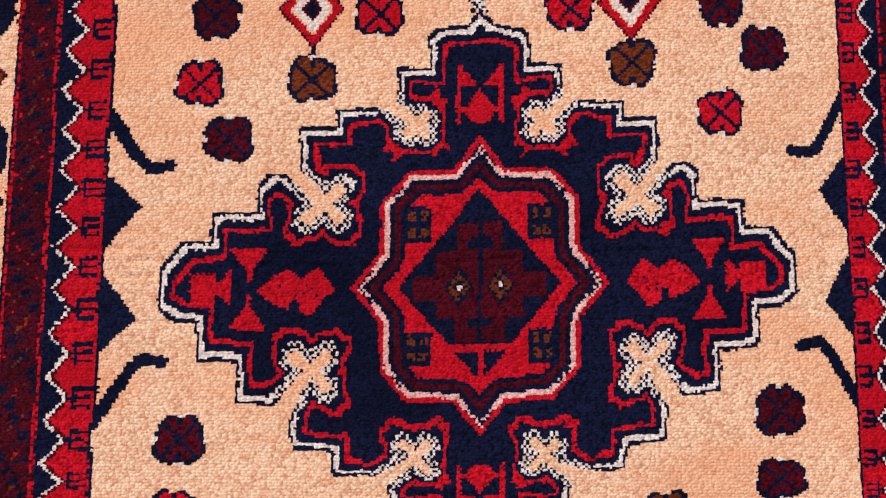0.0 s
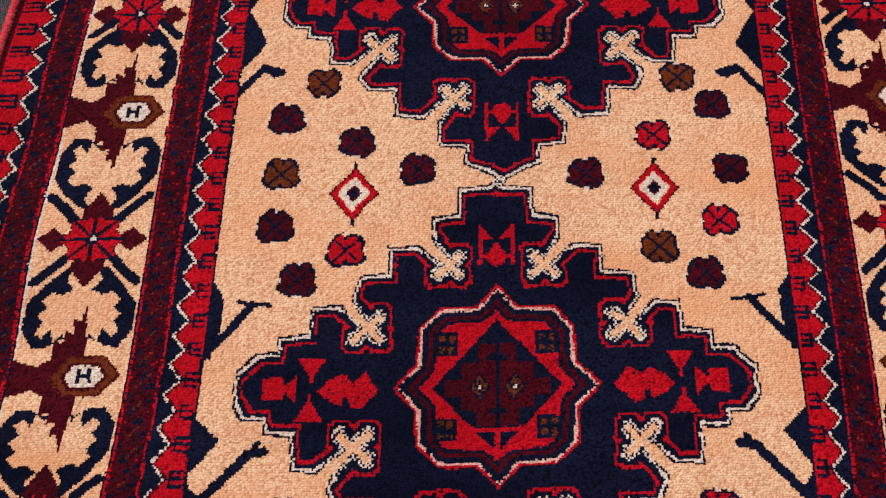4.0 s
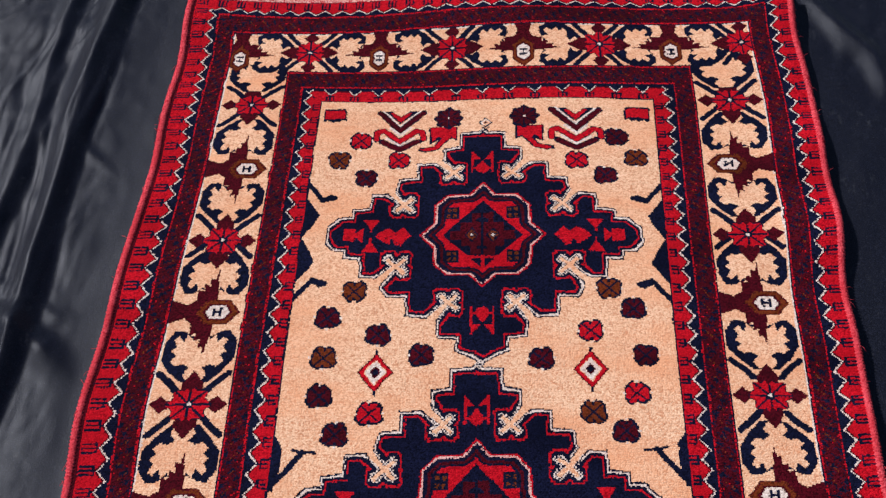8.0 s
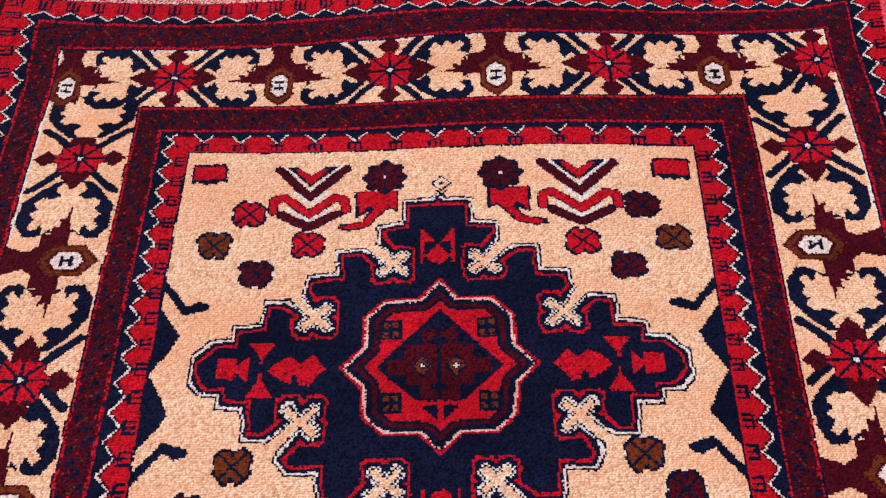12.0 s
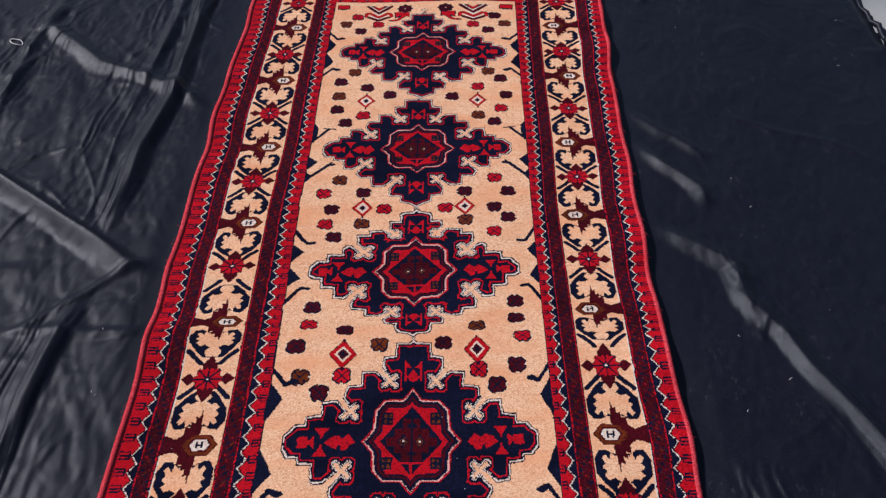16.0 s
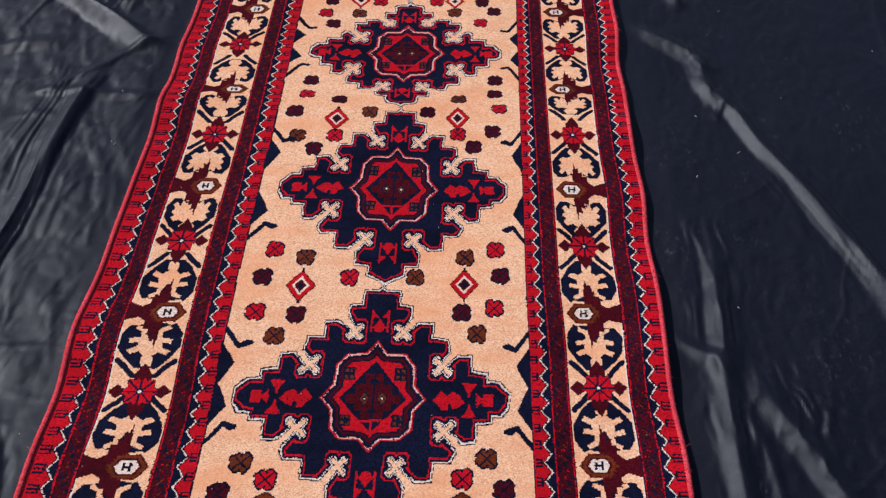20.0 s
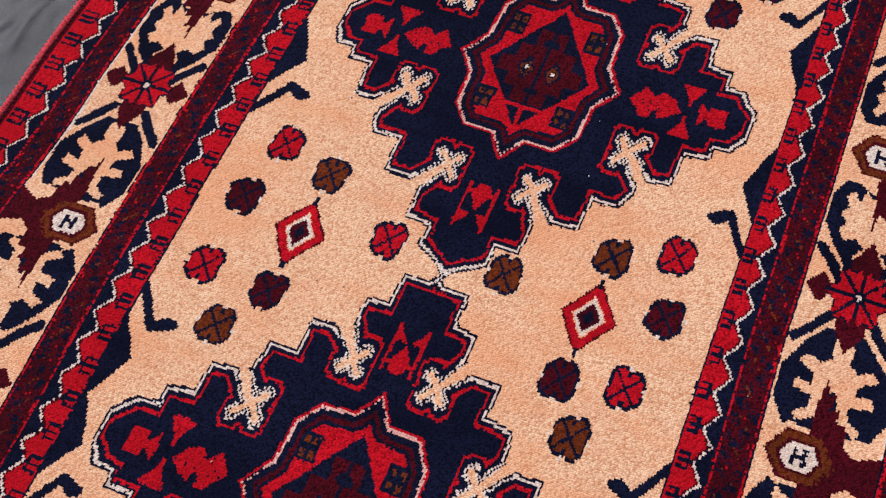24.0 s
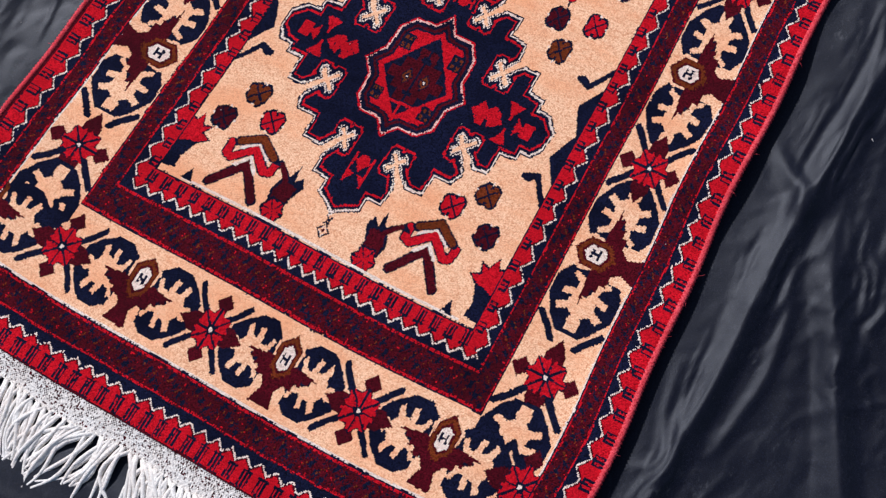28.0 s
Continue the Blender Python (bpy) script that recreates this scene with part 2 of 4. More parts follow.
def guard(a, step, low, deep):
    """Red guard stripe: comb marks on one side, a white beaded zigzag against navy on the other."""
    wide = (which == 2) & (ring < 20)
    step = np.where(wide, 11.9, np.where(which == 3, 6.8, step))
    low, deep = np.where(which == 3, (low + 6.4) / 2 + 0.4, low), np.where(which == 3, 2.7, deep)
    p = ((along + 0.3 * np.sin(along * 0.11)) / step) % 1.0
    off = np.minimum(p, 1 - p) * step
    tooth = np.where(wide, 8.2 - 3.6 * np.maximum(0, 1 - off / 2.9), low + deep * np.minimum(1, off / step * 2.06))
    c = np.where(a < tooth, RED, NAVY)
    bead = (a > tooth - 0.05) & (a < tooth + 0.66)
    bead &= ~wide | (off < 3.1)
    c = np.where(bead & (jag > 0.12), WHITE, np.where((a > tooth - 0.7) & (a < tooth), MAROON, c))
    # combs of three bars, tied at one end
    legs = (off < 0.44) | (np.abs(off - 0.2 * np.minimum(step, 8.75)) < 0.42)
    comb = (a > 1.0) & (a < low - 0.9) & legs
    comb |= (np.abs(a - low + 1.0) < 0.4) & (off < 2.1)
    comb |= (off < 0.4) & (a > low - 1.2) & (a < tooth)
    c = np.where(comb, NAVY, c)
    return np.where(a < 0.7, NAVY, c)


def band(a, w):
    """Dark band: maroon ground scattered with navy and brown knots between two red lines."""
    k = np.sin(along * 0.98) * np.sin(a * 0.9 + along * 0.49) + 0.5 * jag
    c = np.where(k > 0.86, NAVY, MAROON)
    c = np.where((k > 0.1) & (jag > 0.78), NAVY, np.where((k < -0.35) & (jag > 0.84), RED, c))
    # short slanted dashes of faded brown and grey
    dash = (np.abs((along * 0.15 + a * 0.16) % 1.0 - 0.5) < 0.06) & (np.abs(a - w / 2) < 1.7) & (jag > 0.66)
    c = np.where(dash, BROWN, c)
    edge_in, edge_out = np.abs(a - 0.9) < 0.34, np.abs(a - w + 0.8) < 0.34
    return np.where((edge_in | edge_out) & (jag > 0.28), RED, np.where((a < 0.5) | (a > w - 0.4), NAVY, c))


for lo, hi, name, label in ((0, 9.5, "inner_guard_stripe", "red guard stripe with comb marks and white beaded zigzag"), (9.5, 19, "inner_dark_band", "dark maroon band with navy flecks and red edge lines"),
                            (19, 48.5, "border_ground", "cream wool ground of the main border"), (48.5, 58, "outer_dark_band", "dark maroon band with navy flecks and red edge lines"),
                            (58, 90, "outer_guard_stripe", "red outer guard stripe with navy comb marks and white zigzag")):
    here = (ring >= lo) & (ring < hi)
    if name == "inner_guard_stripe":
        c = guard(ring, 8.7, 4.9, 3.4)
    elif name == "outer_guard_stripe":
        c = guard(70 - ring, 8.8, 7.4, 3.5)
        c = np.where(ring > 69.4, MAROON, c)
    elif "band" in name:
        c = band(ring - lo, hi - lo)
    else:
        c = np.where(ring > 47.8, WHITE, CREAM)
    colour[here] = c[here]
    for w in range(4):
        owner[here & (which == w)] = add_part(name, label)
border = (ring >= 19) & (ring < 48.5)
field = ring < 0

# ---- the field's motifs ----
def cross_inlet(cx, cy, start, end, w=1.5, size=5.4):
    """The cream cross that is let into the medallion's edge, on a diagonal stem."""
    n, d = Vector((0.707, 0.707)), Vector((-0.707, 0.707))
    c = Vector((cx, cy))
    pts = [c + w * n + w * d, c + size * n + w * d, c + size * n - w * d, c + w * n - w * d, c - size * d + w * n, c - size * d - w * n,
           c - w * d - w * n, c - size * n - w * d, c - size * n + w * d, c - w * n + w * d]
    return [start, *[(p.x, p.y) for p in pts], end]


# the quarters are drawn in a squarer and a softer way
SQUARE = [(0, 63.5), (-2.4, 61), (-10, 60.7), (-10.4, 52.3), (-17, 51.2), (-17, 44.8), *cross_inlet(-12.4, 36.0, (-17.4, 44.4), (-20, 42.4), 0.75, 4.6), (-28.4, 42.2), (-28, 33.8),
          (-35.8, 33), (-37, 25.6), *cross_inlet(-33, 17.4, (-37.4, 25.2), (-40, 24.2), 0.8, 5.2), (-47.6, 24), (-48.2, 15.9), (-55.5, 15), (-55.4, 10.4), (-60.8, 10), (-65.6, 4.6)]
SOFT = [(0, 61.5), (-2.8, 57.6), (-9, 56.8), (-10.4, 55.4), (-10.4, 48.5), (-17.2, 48.4), (-17.2, 40.8), *cross_inlet(-13.1, 35.6, (-16.9, 40.6), (-19.6, 39.6), 1.3, 3.6), (-29.4, 39.5), (-29.4, 35.5),
        (-36.6, 35.4), (-36.5, 26.4), *cross_inlet(-31.8, 18.4, (-36.6, 25.8), (-39.5, 25.1), 1.2, 5.6), (-43, 25.1), (-44.9, 22.6), (-45.0, 16.6), (-54, 16.4), (-54.2, 10.4), (-60.2, 10), (-64.2, 4.6)]
MILD = [(0, 61.5), (-2.8, 57.6), (-9, 56.4), (-10.6, 53.6), (-11, 47.6), (-17.4, 47), (-18.2, 41.6), *cross_inlet(-12.8, 34.4, (-18.2, 41), (-21, 38.6), 0.9, 4.2), (-28.6, 38.4), (-29, 33.6),
        (-36.8, 32.8), (-37.6, 27), *cross_inlet(-33.6, 17.0, (-37.6, 26.6), (-40.6, 24), 1.1, 5.4), (-48, 23.2), (-48.2, 15.2), (-56, 14.8), (-56.4, 7.2), (-61, 7), (-64.2, 4.2)]


POINTED = [(x, y) if x > -56 else (x - 1.5 * (1 - abs(y) / 16), y) for x, y in SQUARE]
LOW = [(0, 62.5), (-5, 59.5), (-10.6, 56.6), (-10.6, 51.5), (-17.6, 50.7), (-18.3, 43), *cross_inlet(-13.4, 33.4, (-18.4, 42.6), (-21.6, 41.2), 0.75, 4.6), (-22.6, 41), (-30.3, 40.4), (-31, 31.6), (-38.7, 31.5), (-41, 27),
       *cross_inlet(-35, 15.6, (-40.6, 24), (-43, 22.2), 0.8, 5.2), (-50, 22), (-50.7, 12.8), (-57.3, 12.5), (-57.7, 9), (-62.6, 8.6), (-65.6, 4.6)]


def outline(top, bottom):
    return top + [(x, -y) for x, y in reversed(bottom)] + [(-x, -y) for x, y in bottom] + [(-x, y) for x, y in reversed(top)]


STAR_Q = [(0, 33), (-5.4, 25.6), (-15, 25.2), (-20.3, 18.6), (-20.8, 7.4), (-26.6, 0)]
STAR = STAR_Q + [(x, -y) for x, y in reversed(STAR_Q[:-1])] + [(-x, -y) for x, y in STAR_Q[1:]] + [(-x, y) for x, y in reversed(STAR_Q[1:-1])]


def medallion(v, u, top, low, rise, drop, arms):
    m = Motif(u, v, 67, 64.5)
    x, y = m.x, m.y
    wob = 0.16 * np.sin(y * 0.9 + v) + 0.12 * np.sin(x * 0.7 + v)
    # knots stand closer across than along, so upright lines are finer
    edge = [(1.35 * p, q) for p, q in outline(top, low)]
    d, inside = segments(1.35 * (x + wob), y + wob, edge, True, True)
    c, ax, ay = m.c, np.abs(x), np.abs(y)
    c[inside] = NAVY
    bold = 1.0 if top is SOFT else 0.74
    away = np.minimum(np.abs(ax - 12.8) + np.abs(ay - 35.2), np.abs(ax - 33) + np.abs(ay - 17.4))
    stepped, k = away < 11.6, smooth((away - 8.5) / 4)
    white = inside & (d > np.where(stepped, 0, 0.82 * bold)) & (d < np.where(stepped, 1.5 * bold, 1.8 * bold))
    c[white & (~stepped | m.dots)] = WHITE
    c[inside & (d > 2.3 + (3.3 * bold - 2.3) * k) & (d < 3.1 + (4.3 * bold - 3.1) * k)] = RED
    # beaded stem where two medallions meet
    stem = (np.abs(ax - (62.8 - ay) * 0.7) < 0.55) & (ay > 60.6)
    c[stem] = np.where(m.dots[stem], WHITE, NAVY)
    # star with its bands
    sy = y / np.where(y > 0, rise, drop)
    ds, star = segments(x * 1.02, sy, STAR)
    c[star] = RED
    c[star & (ds < 5.3)] = NAVY
    c[star & (ds < 4.3) & (ds > 3.1)] = MAROON
    c[star & (ds < 1.0 * bold)] = RED
    flat = (np.abs(np.abs(sy) - 24.2) < 2.2) | (np.abs(ax - 19.6) < 2.0)
    c[star & (ds > 0.95 * bold) & (ds < 2.0 * bold) & (m.dots | flat)] = ROSE
    rhomb = ax / 16.3 + np.abs(sy) / 21.2
    c[rhomb < 1] = NAVY
    # stepped maroon heart, parted by a thin navy line
    heart = (ax < 13.2) & (np.abs(sy + 0.2) < 2.7) | (ax < 8.9) & (np.abs(sy - 0.3) < 7.4) | (ax < 4.5) & (sy > 7) & (sy < 13.7) | (ax < 5.2) & (sy < -6) & (sy > -12.4)
    c[heart & (rhomb < 0.97)] = MAROON
    c[(ax < 0.5) & (sy < 17) & (sy > -12.4) & (rhomb < 1)] = NAVY
    arch = (np.hypot(ax, sy - 8.3) < 2.7) & (sy > 8.0)
    c[arch | ((ax < 2.2) & (np.abs(sy + 7.9) < 1.0))] = NAVY
    # under it the tip is cut off by red lines
    c[(rhomb < 1.02) & (sy < -13.0) & ((sy > -14.4) | (ax < 0.7))] = RED
    eye = np.abs(ax - 4.3) / 2.9 + np.abs(sy) / 4.5
    c[eye < 1.0] = NAVY
    c[(eye < 0.78) & (eye > 0.36) & (jag[m.s] > 0.25)] = BROWN
    c[eye < 0.2] = WHITE
    bx, by = np.abs(np.abs(ax - 12.6) - 1.25), np.abs(np.abs(np.abs(sy) - 13.6) - 1.8)
    sq = (np.abs(ax - 12.6) < 2.9) & (np.abs(np.abs(sy) - 13.6) < 3.8) & star & (ds > 4)
    c[sq] = NAVY
    c[sq & (bx < 0.75) & (by < 1.0) & (jag[m.s] > 0.22)] = BROWN
    # side arms: a two-humped fish, an hourglass and a block
    k = arms
    body = shape(ax, y / k, [(44.6, -0.8), (41.9, 2.5), (38.4, 4.2), (36, 1.9), (32.8, 4.7), (29.1, -0.3), (31.6, -2.4), (33.6, -5.4), (36, -5.0), (36.6, -2.2), (37.8, -2.0), (38.4, -4.4), (41.2, -3.4)])
    c[body & (jag[m.s] > 0.03)] = RED
    hour = (np.abs(ax - 46.4) < 0.45 + np.maximum(0, ay / k - 3.6) * 0.62) & (ay < 8.6 * k) & (ay > 1.6)
    c[hour] = RED
    block = (ax > 53) & (ax < 58.0) & (ay < 3.2 * k) | (ax > 49.8) & (ax < 52.4) & (ay < k * (0.9 + 1.2 * (52.4 - ax)))
    block |= (ax > 52) & (ax < 53.5) & (ay < 1.2)
    c[block] = RED
    # end arms: two posts with pointed flags and a bell between them
    bars = (np.abs(ax - 4.3) < 0.45) & (ay > 35.8) & (ay < 48.6)
    bars |= (ay > 44) & (ay < 48.6) & (ax < 4.4) & (ax > 0.6 + (ay - 44) * 0.84)
    bars |= np.hypot(ax, ay - 38.4) < 2.7
    bars |= (ay > 39) & (ay < 43.4) & (ax < (43.4 - ay) * 0.62)
    bars |= (np.abs(ay - 38.6) < 0.5) & (ax < 4.3)
    c[bars & inside] = RED
    m.put("medallion", "stepped navy medallion with red star centre and white outline", field)


for v, u, top, low, rise, drop, arms in ((0.4, 0.5, SQUARE, LOW, 0.92, 0.80, 1.0), (-124.3, -1.4, SQUARE, LOW, 0.92, 0.82, 1.0), (-248.6, -0.9, SOFT, MILD, 1.0, 0.92, 1.0), (-374.7, -0.3, SQUARE, LOW, 0.97, 0.85, 0.9), (-500, -0.8, POINTED, LOW, 0.95, 0.82, 1.0)):
    medallion(v, u, top, low, rise, drop, arms)


def flower(u, v, c, r=5.6):
    m = Motif(u, v, 8, 9)
    x, y = m.x * 1.05, m.y * 1.02
    rad = np.maximum(np.hypot(x, y) * 0.97, np.maximum(np.abs(x), np.abs(y)) * 1.06)
    wob = 0.3 * np.sin(3 * np.arctan2(y, x) + u) + 0.15 * np.sin(5 * np.arctan2(y, x) + v)
    body = rad < r + wob
    body &= ~((np.abs(x) < 0.9) & (np.abs(y) > r - 0.9)) & ~((np.abs(y) < 0.8) & (np.abs(x) > r - 0.7))
    m.c[body] = NAVY
    notch = ((np.abs(x) < 0.5) & (np.abs(np.abs(y) - r + 0.4) < 0.55)) | ((np.abs(y) < 0.5) & (np.abs(np.abs(x) - r + 0.3) < 0.5))
    m.c[notch & (jag[m.s] > 0.35)] = WHITE
    petal = (rad < r - 0.95 + wob) & (np.abs(np.abs(x) - np.abs(y)) > 0.55) & ~((np.abs(x) < 0.6) & (np.abs(y) > r - 2.6))
    m.c[petal] = c
    name = {RED: "red", MAROON: "maroon", BROWN: "brown"}[c]
    m.put("rosette", f"small {name} four-petalled rosette with navy outline", field)


def lozenge(u, v):
    big = v < -280
    m = Motif(u, v, 9, 11)
    d = np.abs(m.x) / (7.3 if big else 6.5) + np.abs(m.y) / (9.2 if big else 8.6)
    m.c[d < 1.06] = MAROON
    m.c[d < 0.97] = RED
    m.c[d < (0.62 if big else 0.70)] = CREAM
    m.c[d < (0.57 if big else 0.63)] = WHITE
    m.c[d < (0.43 if big else 0.34)] = MAROON
    m.c[d < 0.22] = NAVY
    m.c[(np.abs(m.x) < 0.6) & (np.abs(np.abs(m.y) - 9.2) < 1.2)] = NAVY
    m.put("lozenge", "red lozenge with cream inner lozenge and maroon centre", field)


R, M, B = RED, MAROON, BROWN


def scatter(*section):
    for u, v, c in section:
        flower(u, v, c)


scatter((-54, 56, R), (-63, 44, B), (-36, 44.5, R), (-50, 33.5, M), (40.5, 43.5, R), (58, 58, M), (65.7, 45.5, B), (52.3, 34.7, M))
scatter((-50.5, -28, B), (-60.2, -41, M), (-39.7, -48.5, M), (-60, -59.3, B), (-60.3, -76.3, M), (-41, -83.5, R), (-53, -92.6, M), (-22.6, -57.7, M))
scatter((50.8, -26.5, B), (60, -36.2, M), (42.7, -47, R), (63.2, -58.4, M), (58.8, -75.6, R), (41.9, -83.8, B), (53.6, -92.4, M), (23.2, -59.7, M))
scatter((-52.4, -157.8, B), (-62, -172.3, R), (-55.6, -188.6, M), (-58.5, -203.6, R), (-52.2, -216, M), (-36, -171, M), (-21.8, -187.7, R), (-35.6, -202.6, B))
scatter((51, -158, R), (59.6, -172.4, M), (50, -188.6, M), (58.6, -199, M), (49, -213, R), (30.6, -171.9, M), (18, -188.4, R), (30.6, -201, B))
scatter((-59.6, -279, M), (-60.4, -295.5, R), (-65.8, -316, M), (-39.7, -302, M), (-61.6, -336, B), (-50.2, -345.8, M), (-39.2, -335.5, R), (-19.8, -315, B))
scatter((59, -276.4, M), (58.5, -291.6, M), (61.4, -310.5, R), (57.2, -330, M), (45.6, -342, M), (35.5, -298.5, B), (35.8, -332, R), (16.4, -313.8, M))
scatter((-60.7, -416.3, R), (-44, -421, B), (-64, -433.3, M), (-64.2, -454, R), (-44.3, -455.2, M), (-52.8, -467.6, B), (-19.4, -432.7, R))
scatter((42, -419, B), (58.4, -414.1, R), (61, -430.3, M), (41, -452.2, M), (57.8, -449.5, R), (48.9, -464.4, B), (15.7, -431.5, B))
scatter((-57, -532.6, B), (-64, -546.8, M), (-45.2, -540.4, R), (43.1, -538.2, R), (54, -528.7, B), (61.6, -543.3, M))
for u, v in ((-39.8, -65.6), (41.9, -64.8), (-35.8, -186.8), (30.4, -187.4), (-39.6, -321.8), (35.2, -319), (-44.2, -438.4), (41.9, -435.6)):
    lozenge(u, v)


def chevrons(u, v, side, tip, top, curl, low):
    m = Motif(u, v, 16, 18, 1, side)
    w = 1.0 if side > 0 else 1.25
    if tip is not None:
        m.fill([(-8.4, 13.2), (0, 4.4), (8.4, 13.2), (4.2, 13), (0, 9.4), (-4.2, 13)], NAVY)
        m.fill([(-5.2, 12), (0, 5.4), (5.2, 12), (3.4, 12), (0, 8.8), (-3.4, 12)], tip)
        m.line([(-8.6, 12.8), (0, 2.6), (8.8, 12.8)], 1.5, WHITE)
    m.line([(-10.2, 12), (0, 0), (10.2, 12)], w * 3.2, NAVY)
    m.line([(-10, 11.8), (0, 0), (10, 11.8)], w * 2.4, top)
    m.line([(-4.6, 2.0), (0, -3.0), (4.6, 2.0)], 1.4, WHITE)
    tips = [(-10.8, -5.6), (-10.6, -1.2), (-7.8, 0), (0, -6.8), (7.4, 0), (10.0, -0.8), (10.6, -5)]
    m.line(tips, w * 3.3, NAVY)
    m.line(tips, w * 2.4, curl)
    m.line([(-6.4, -4.6), (0, -9.4), (6.4, -4.6)], 1.2, WHITE)
    m.line([(-8.2, -7), (0, -11.8), (8.4, -6.6)], w * 3.2, NAVY)
    m.line([(-7.8, -7.2), (0, -11.8), (8, -6.8)], w * 2.3, low)
    m.put("chevron_spray", "nested chevrons in maroon, red and brown with curled tips", field)


def plant(u, v, flip, side):
    m = Motif(u, v, 16, 19, flip, 1)
    if side > 0:  # far end: dark bloom with a red tail
        m.fill([(-7, 3), (5.4, 3), (5.4, -6), (3.2, -4.4), (1.6, -5.4), (-2.8, -11.4), (-8, -12.6), (-11.6, -11.6), (-11, -10), (-5, -9), (-3, -5.4), (-6.8, -7.6)], NAVY)
        m.fill([(-6.2, 2.6), (4.6, 2.6), (4.6, -4.6), (2.8, -3.4), (0.8, -5.4), (-3.2, -10.8), (-8, -11.9), (-10.6, -11), (-4.4, -9), (-1.4, -4.6), (-3.4, -3.2), (-6, -6.4)], RED)
        ang = np.arctan2(m.y - 8.6, m.x - 1.4)
        r = np.hypot(m.x - 1.4, (m.y - 8.6) * 0.95)
        m.c[r < 6.3 + 0.6 * np.cos(8 * ang)] = NAVY
        m.c[(r < 5.4 + 0.6 * np.cos(8 * ang)) & (np.abs(np.sin(4 * ang)) > 0.35)] = MAROON
        m.c[r < 0.6] = WHITE
    else:  # near end: a vase of dark leaves on a red foot
        m.fill([(-4, -2), (-7, 4), (-5, 8), (-2, 5), (-1, 12), (1, 6), (8, 11), (12, 8), (7, 8), (4, 4), (6, -1), (4, -7), (-4, -7)], NAVY)
        m.fill([(-3.4, -2), (-4.4, 3), (-1, 4), (3, 3), (4.4, -1), (3.6, -7), (-3.6, -7)], MAROON)
        m.line([(2, 4), (7, 9)], 2.2, MAROON)
        r = np.hypot(m.x, (m.y + 8.5))
        ang = np.arctan2(m.y + 8.5, m.x)
        m.c[r < 5.2 + 0.5 * np.cos(6 * ang)] = NAVY
        m.c[(r < 4.4 + 0.5 * np.cos(6 * ang)) & (np.abs(np.sin(3 * ang)) > 0.3)] = RED
    m.put("plant_motif", "dark maroon bloom with curling red leaf" if side > 0 else "maroon leafy plant on a red flower foot", field)


chevrons(-36.2, 62.8, 1, RED, MAROON, RED, MAROON)
chevrons(41, 62.8, 1, RED, MAROON, RED, MAROON)
chevrons(-44, -560, -1, None, MAROON, RED, BROWN)
chevrons(43, -558, -1, None, MAROON, RED, BROWN)
plant(-16, 62, 1, 1)
plant(20, 62, -1, 1)
plant(-24, -563, -1, -1)
plant(22, -563, 1, -1)
m = Motif(0, -575.2, 74, 2)
m.c[(np.abs(m.y) < 0.55) & (m.x > -64) & (m.x < 68)] = WHITE
m.put("edge_line", "thin white line along the field's end", field)
for u, v, s in ((1.6, 67, 1), (0.2, -569, -1)):
    m = Motif(u, v, 4, 9)
    d = np.abs(m.x) + np.abs(m.y)
    m.c[d < 3.2] = NAVY
    m.c[d < 2.4] = CREAM
    m.c[(d > 1.5) & (d < 2.4) & m.dots] = WHITE
    m.c[d < 0.9] = MAROON
    m.c[(np.abs(np.abs(m.x) - np.abs(m.y * s + 4.2) * 0.9) < 0.5) & (np.abs(m.y * s + 4.2) < 1.6)] = NAVY
    m.put("tip_bead", "small white beaded lozenge at the medallion tip", field)
for u, flip in ((-68, 1), (68, -1)):
    m = Motif(u, 73, 8, 6, flip)
    m.fill([(-5, -4), (-5, 4), (5, 4), (6, 2), (6, -4), (4, -3), (3, -5), (1, -4), (0, -5), (-3, -4), (-4, -5)], NAVY)
    m.fill([(-4.2, -3), (-4.2, 3), (4.6, 3), (5, 1.6), (5, -3), (4, -2), (-3, -3)], RED)
    m.put("corner_block", "small red corner block with ragged lower edge", field)
    m = Motif(u, -561, 16, 17, flip)
    m.fill([(-8, -13), (-8, 10), (-5, 9), (-3.5, 13), (-1, 8), (3, 9), (1, 5), (5, 3), (1, 0), (-2, -7), (-1, -12)], NAVY)
    m.fill([(-8, -2), (-8, 9), (-5, 8), (-3.5, 12), (-1, 7), (2, 8), (0, 4.6), (4, 3), (0.4, 0.5), (-3, 0)], RED)
    m.fill([(3, -14), (6, -9), (8, -14)], NAVY)
    m.put("corner_crown", "red and navy corner crown with pointed tips", field)


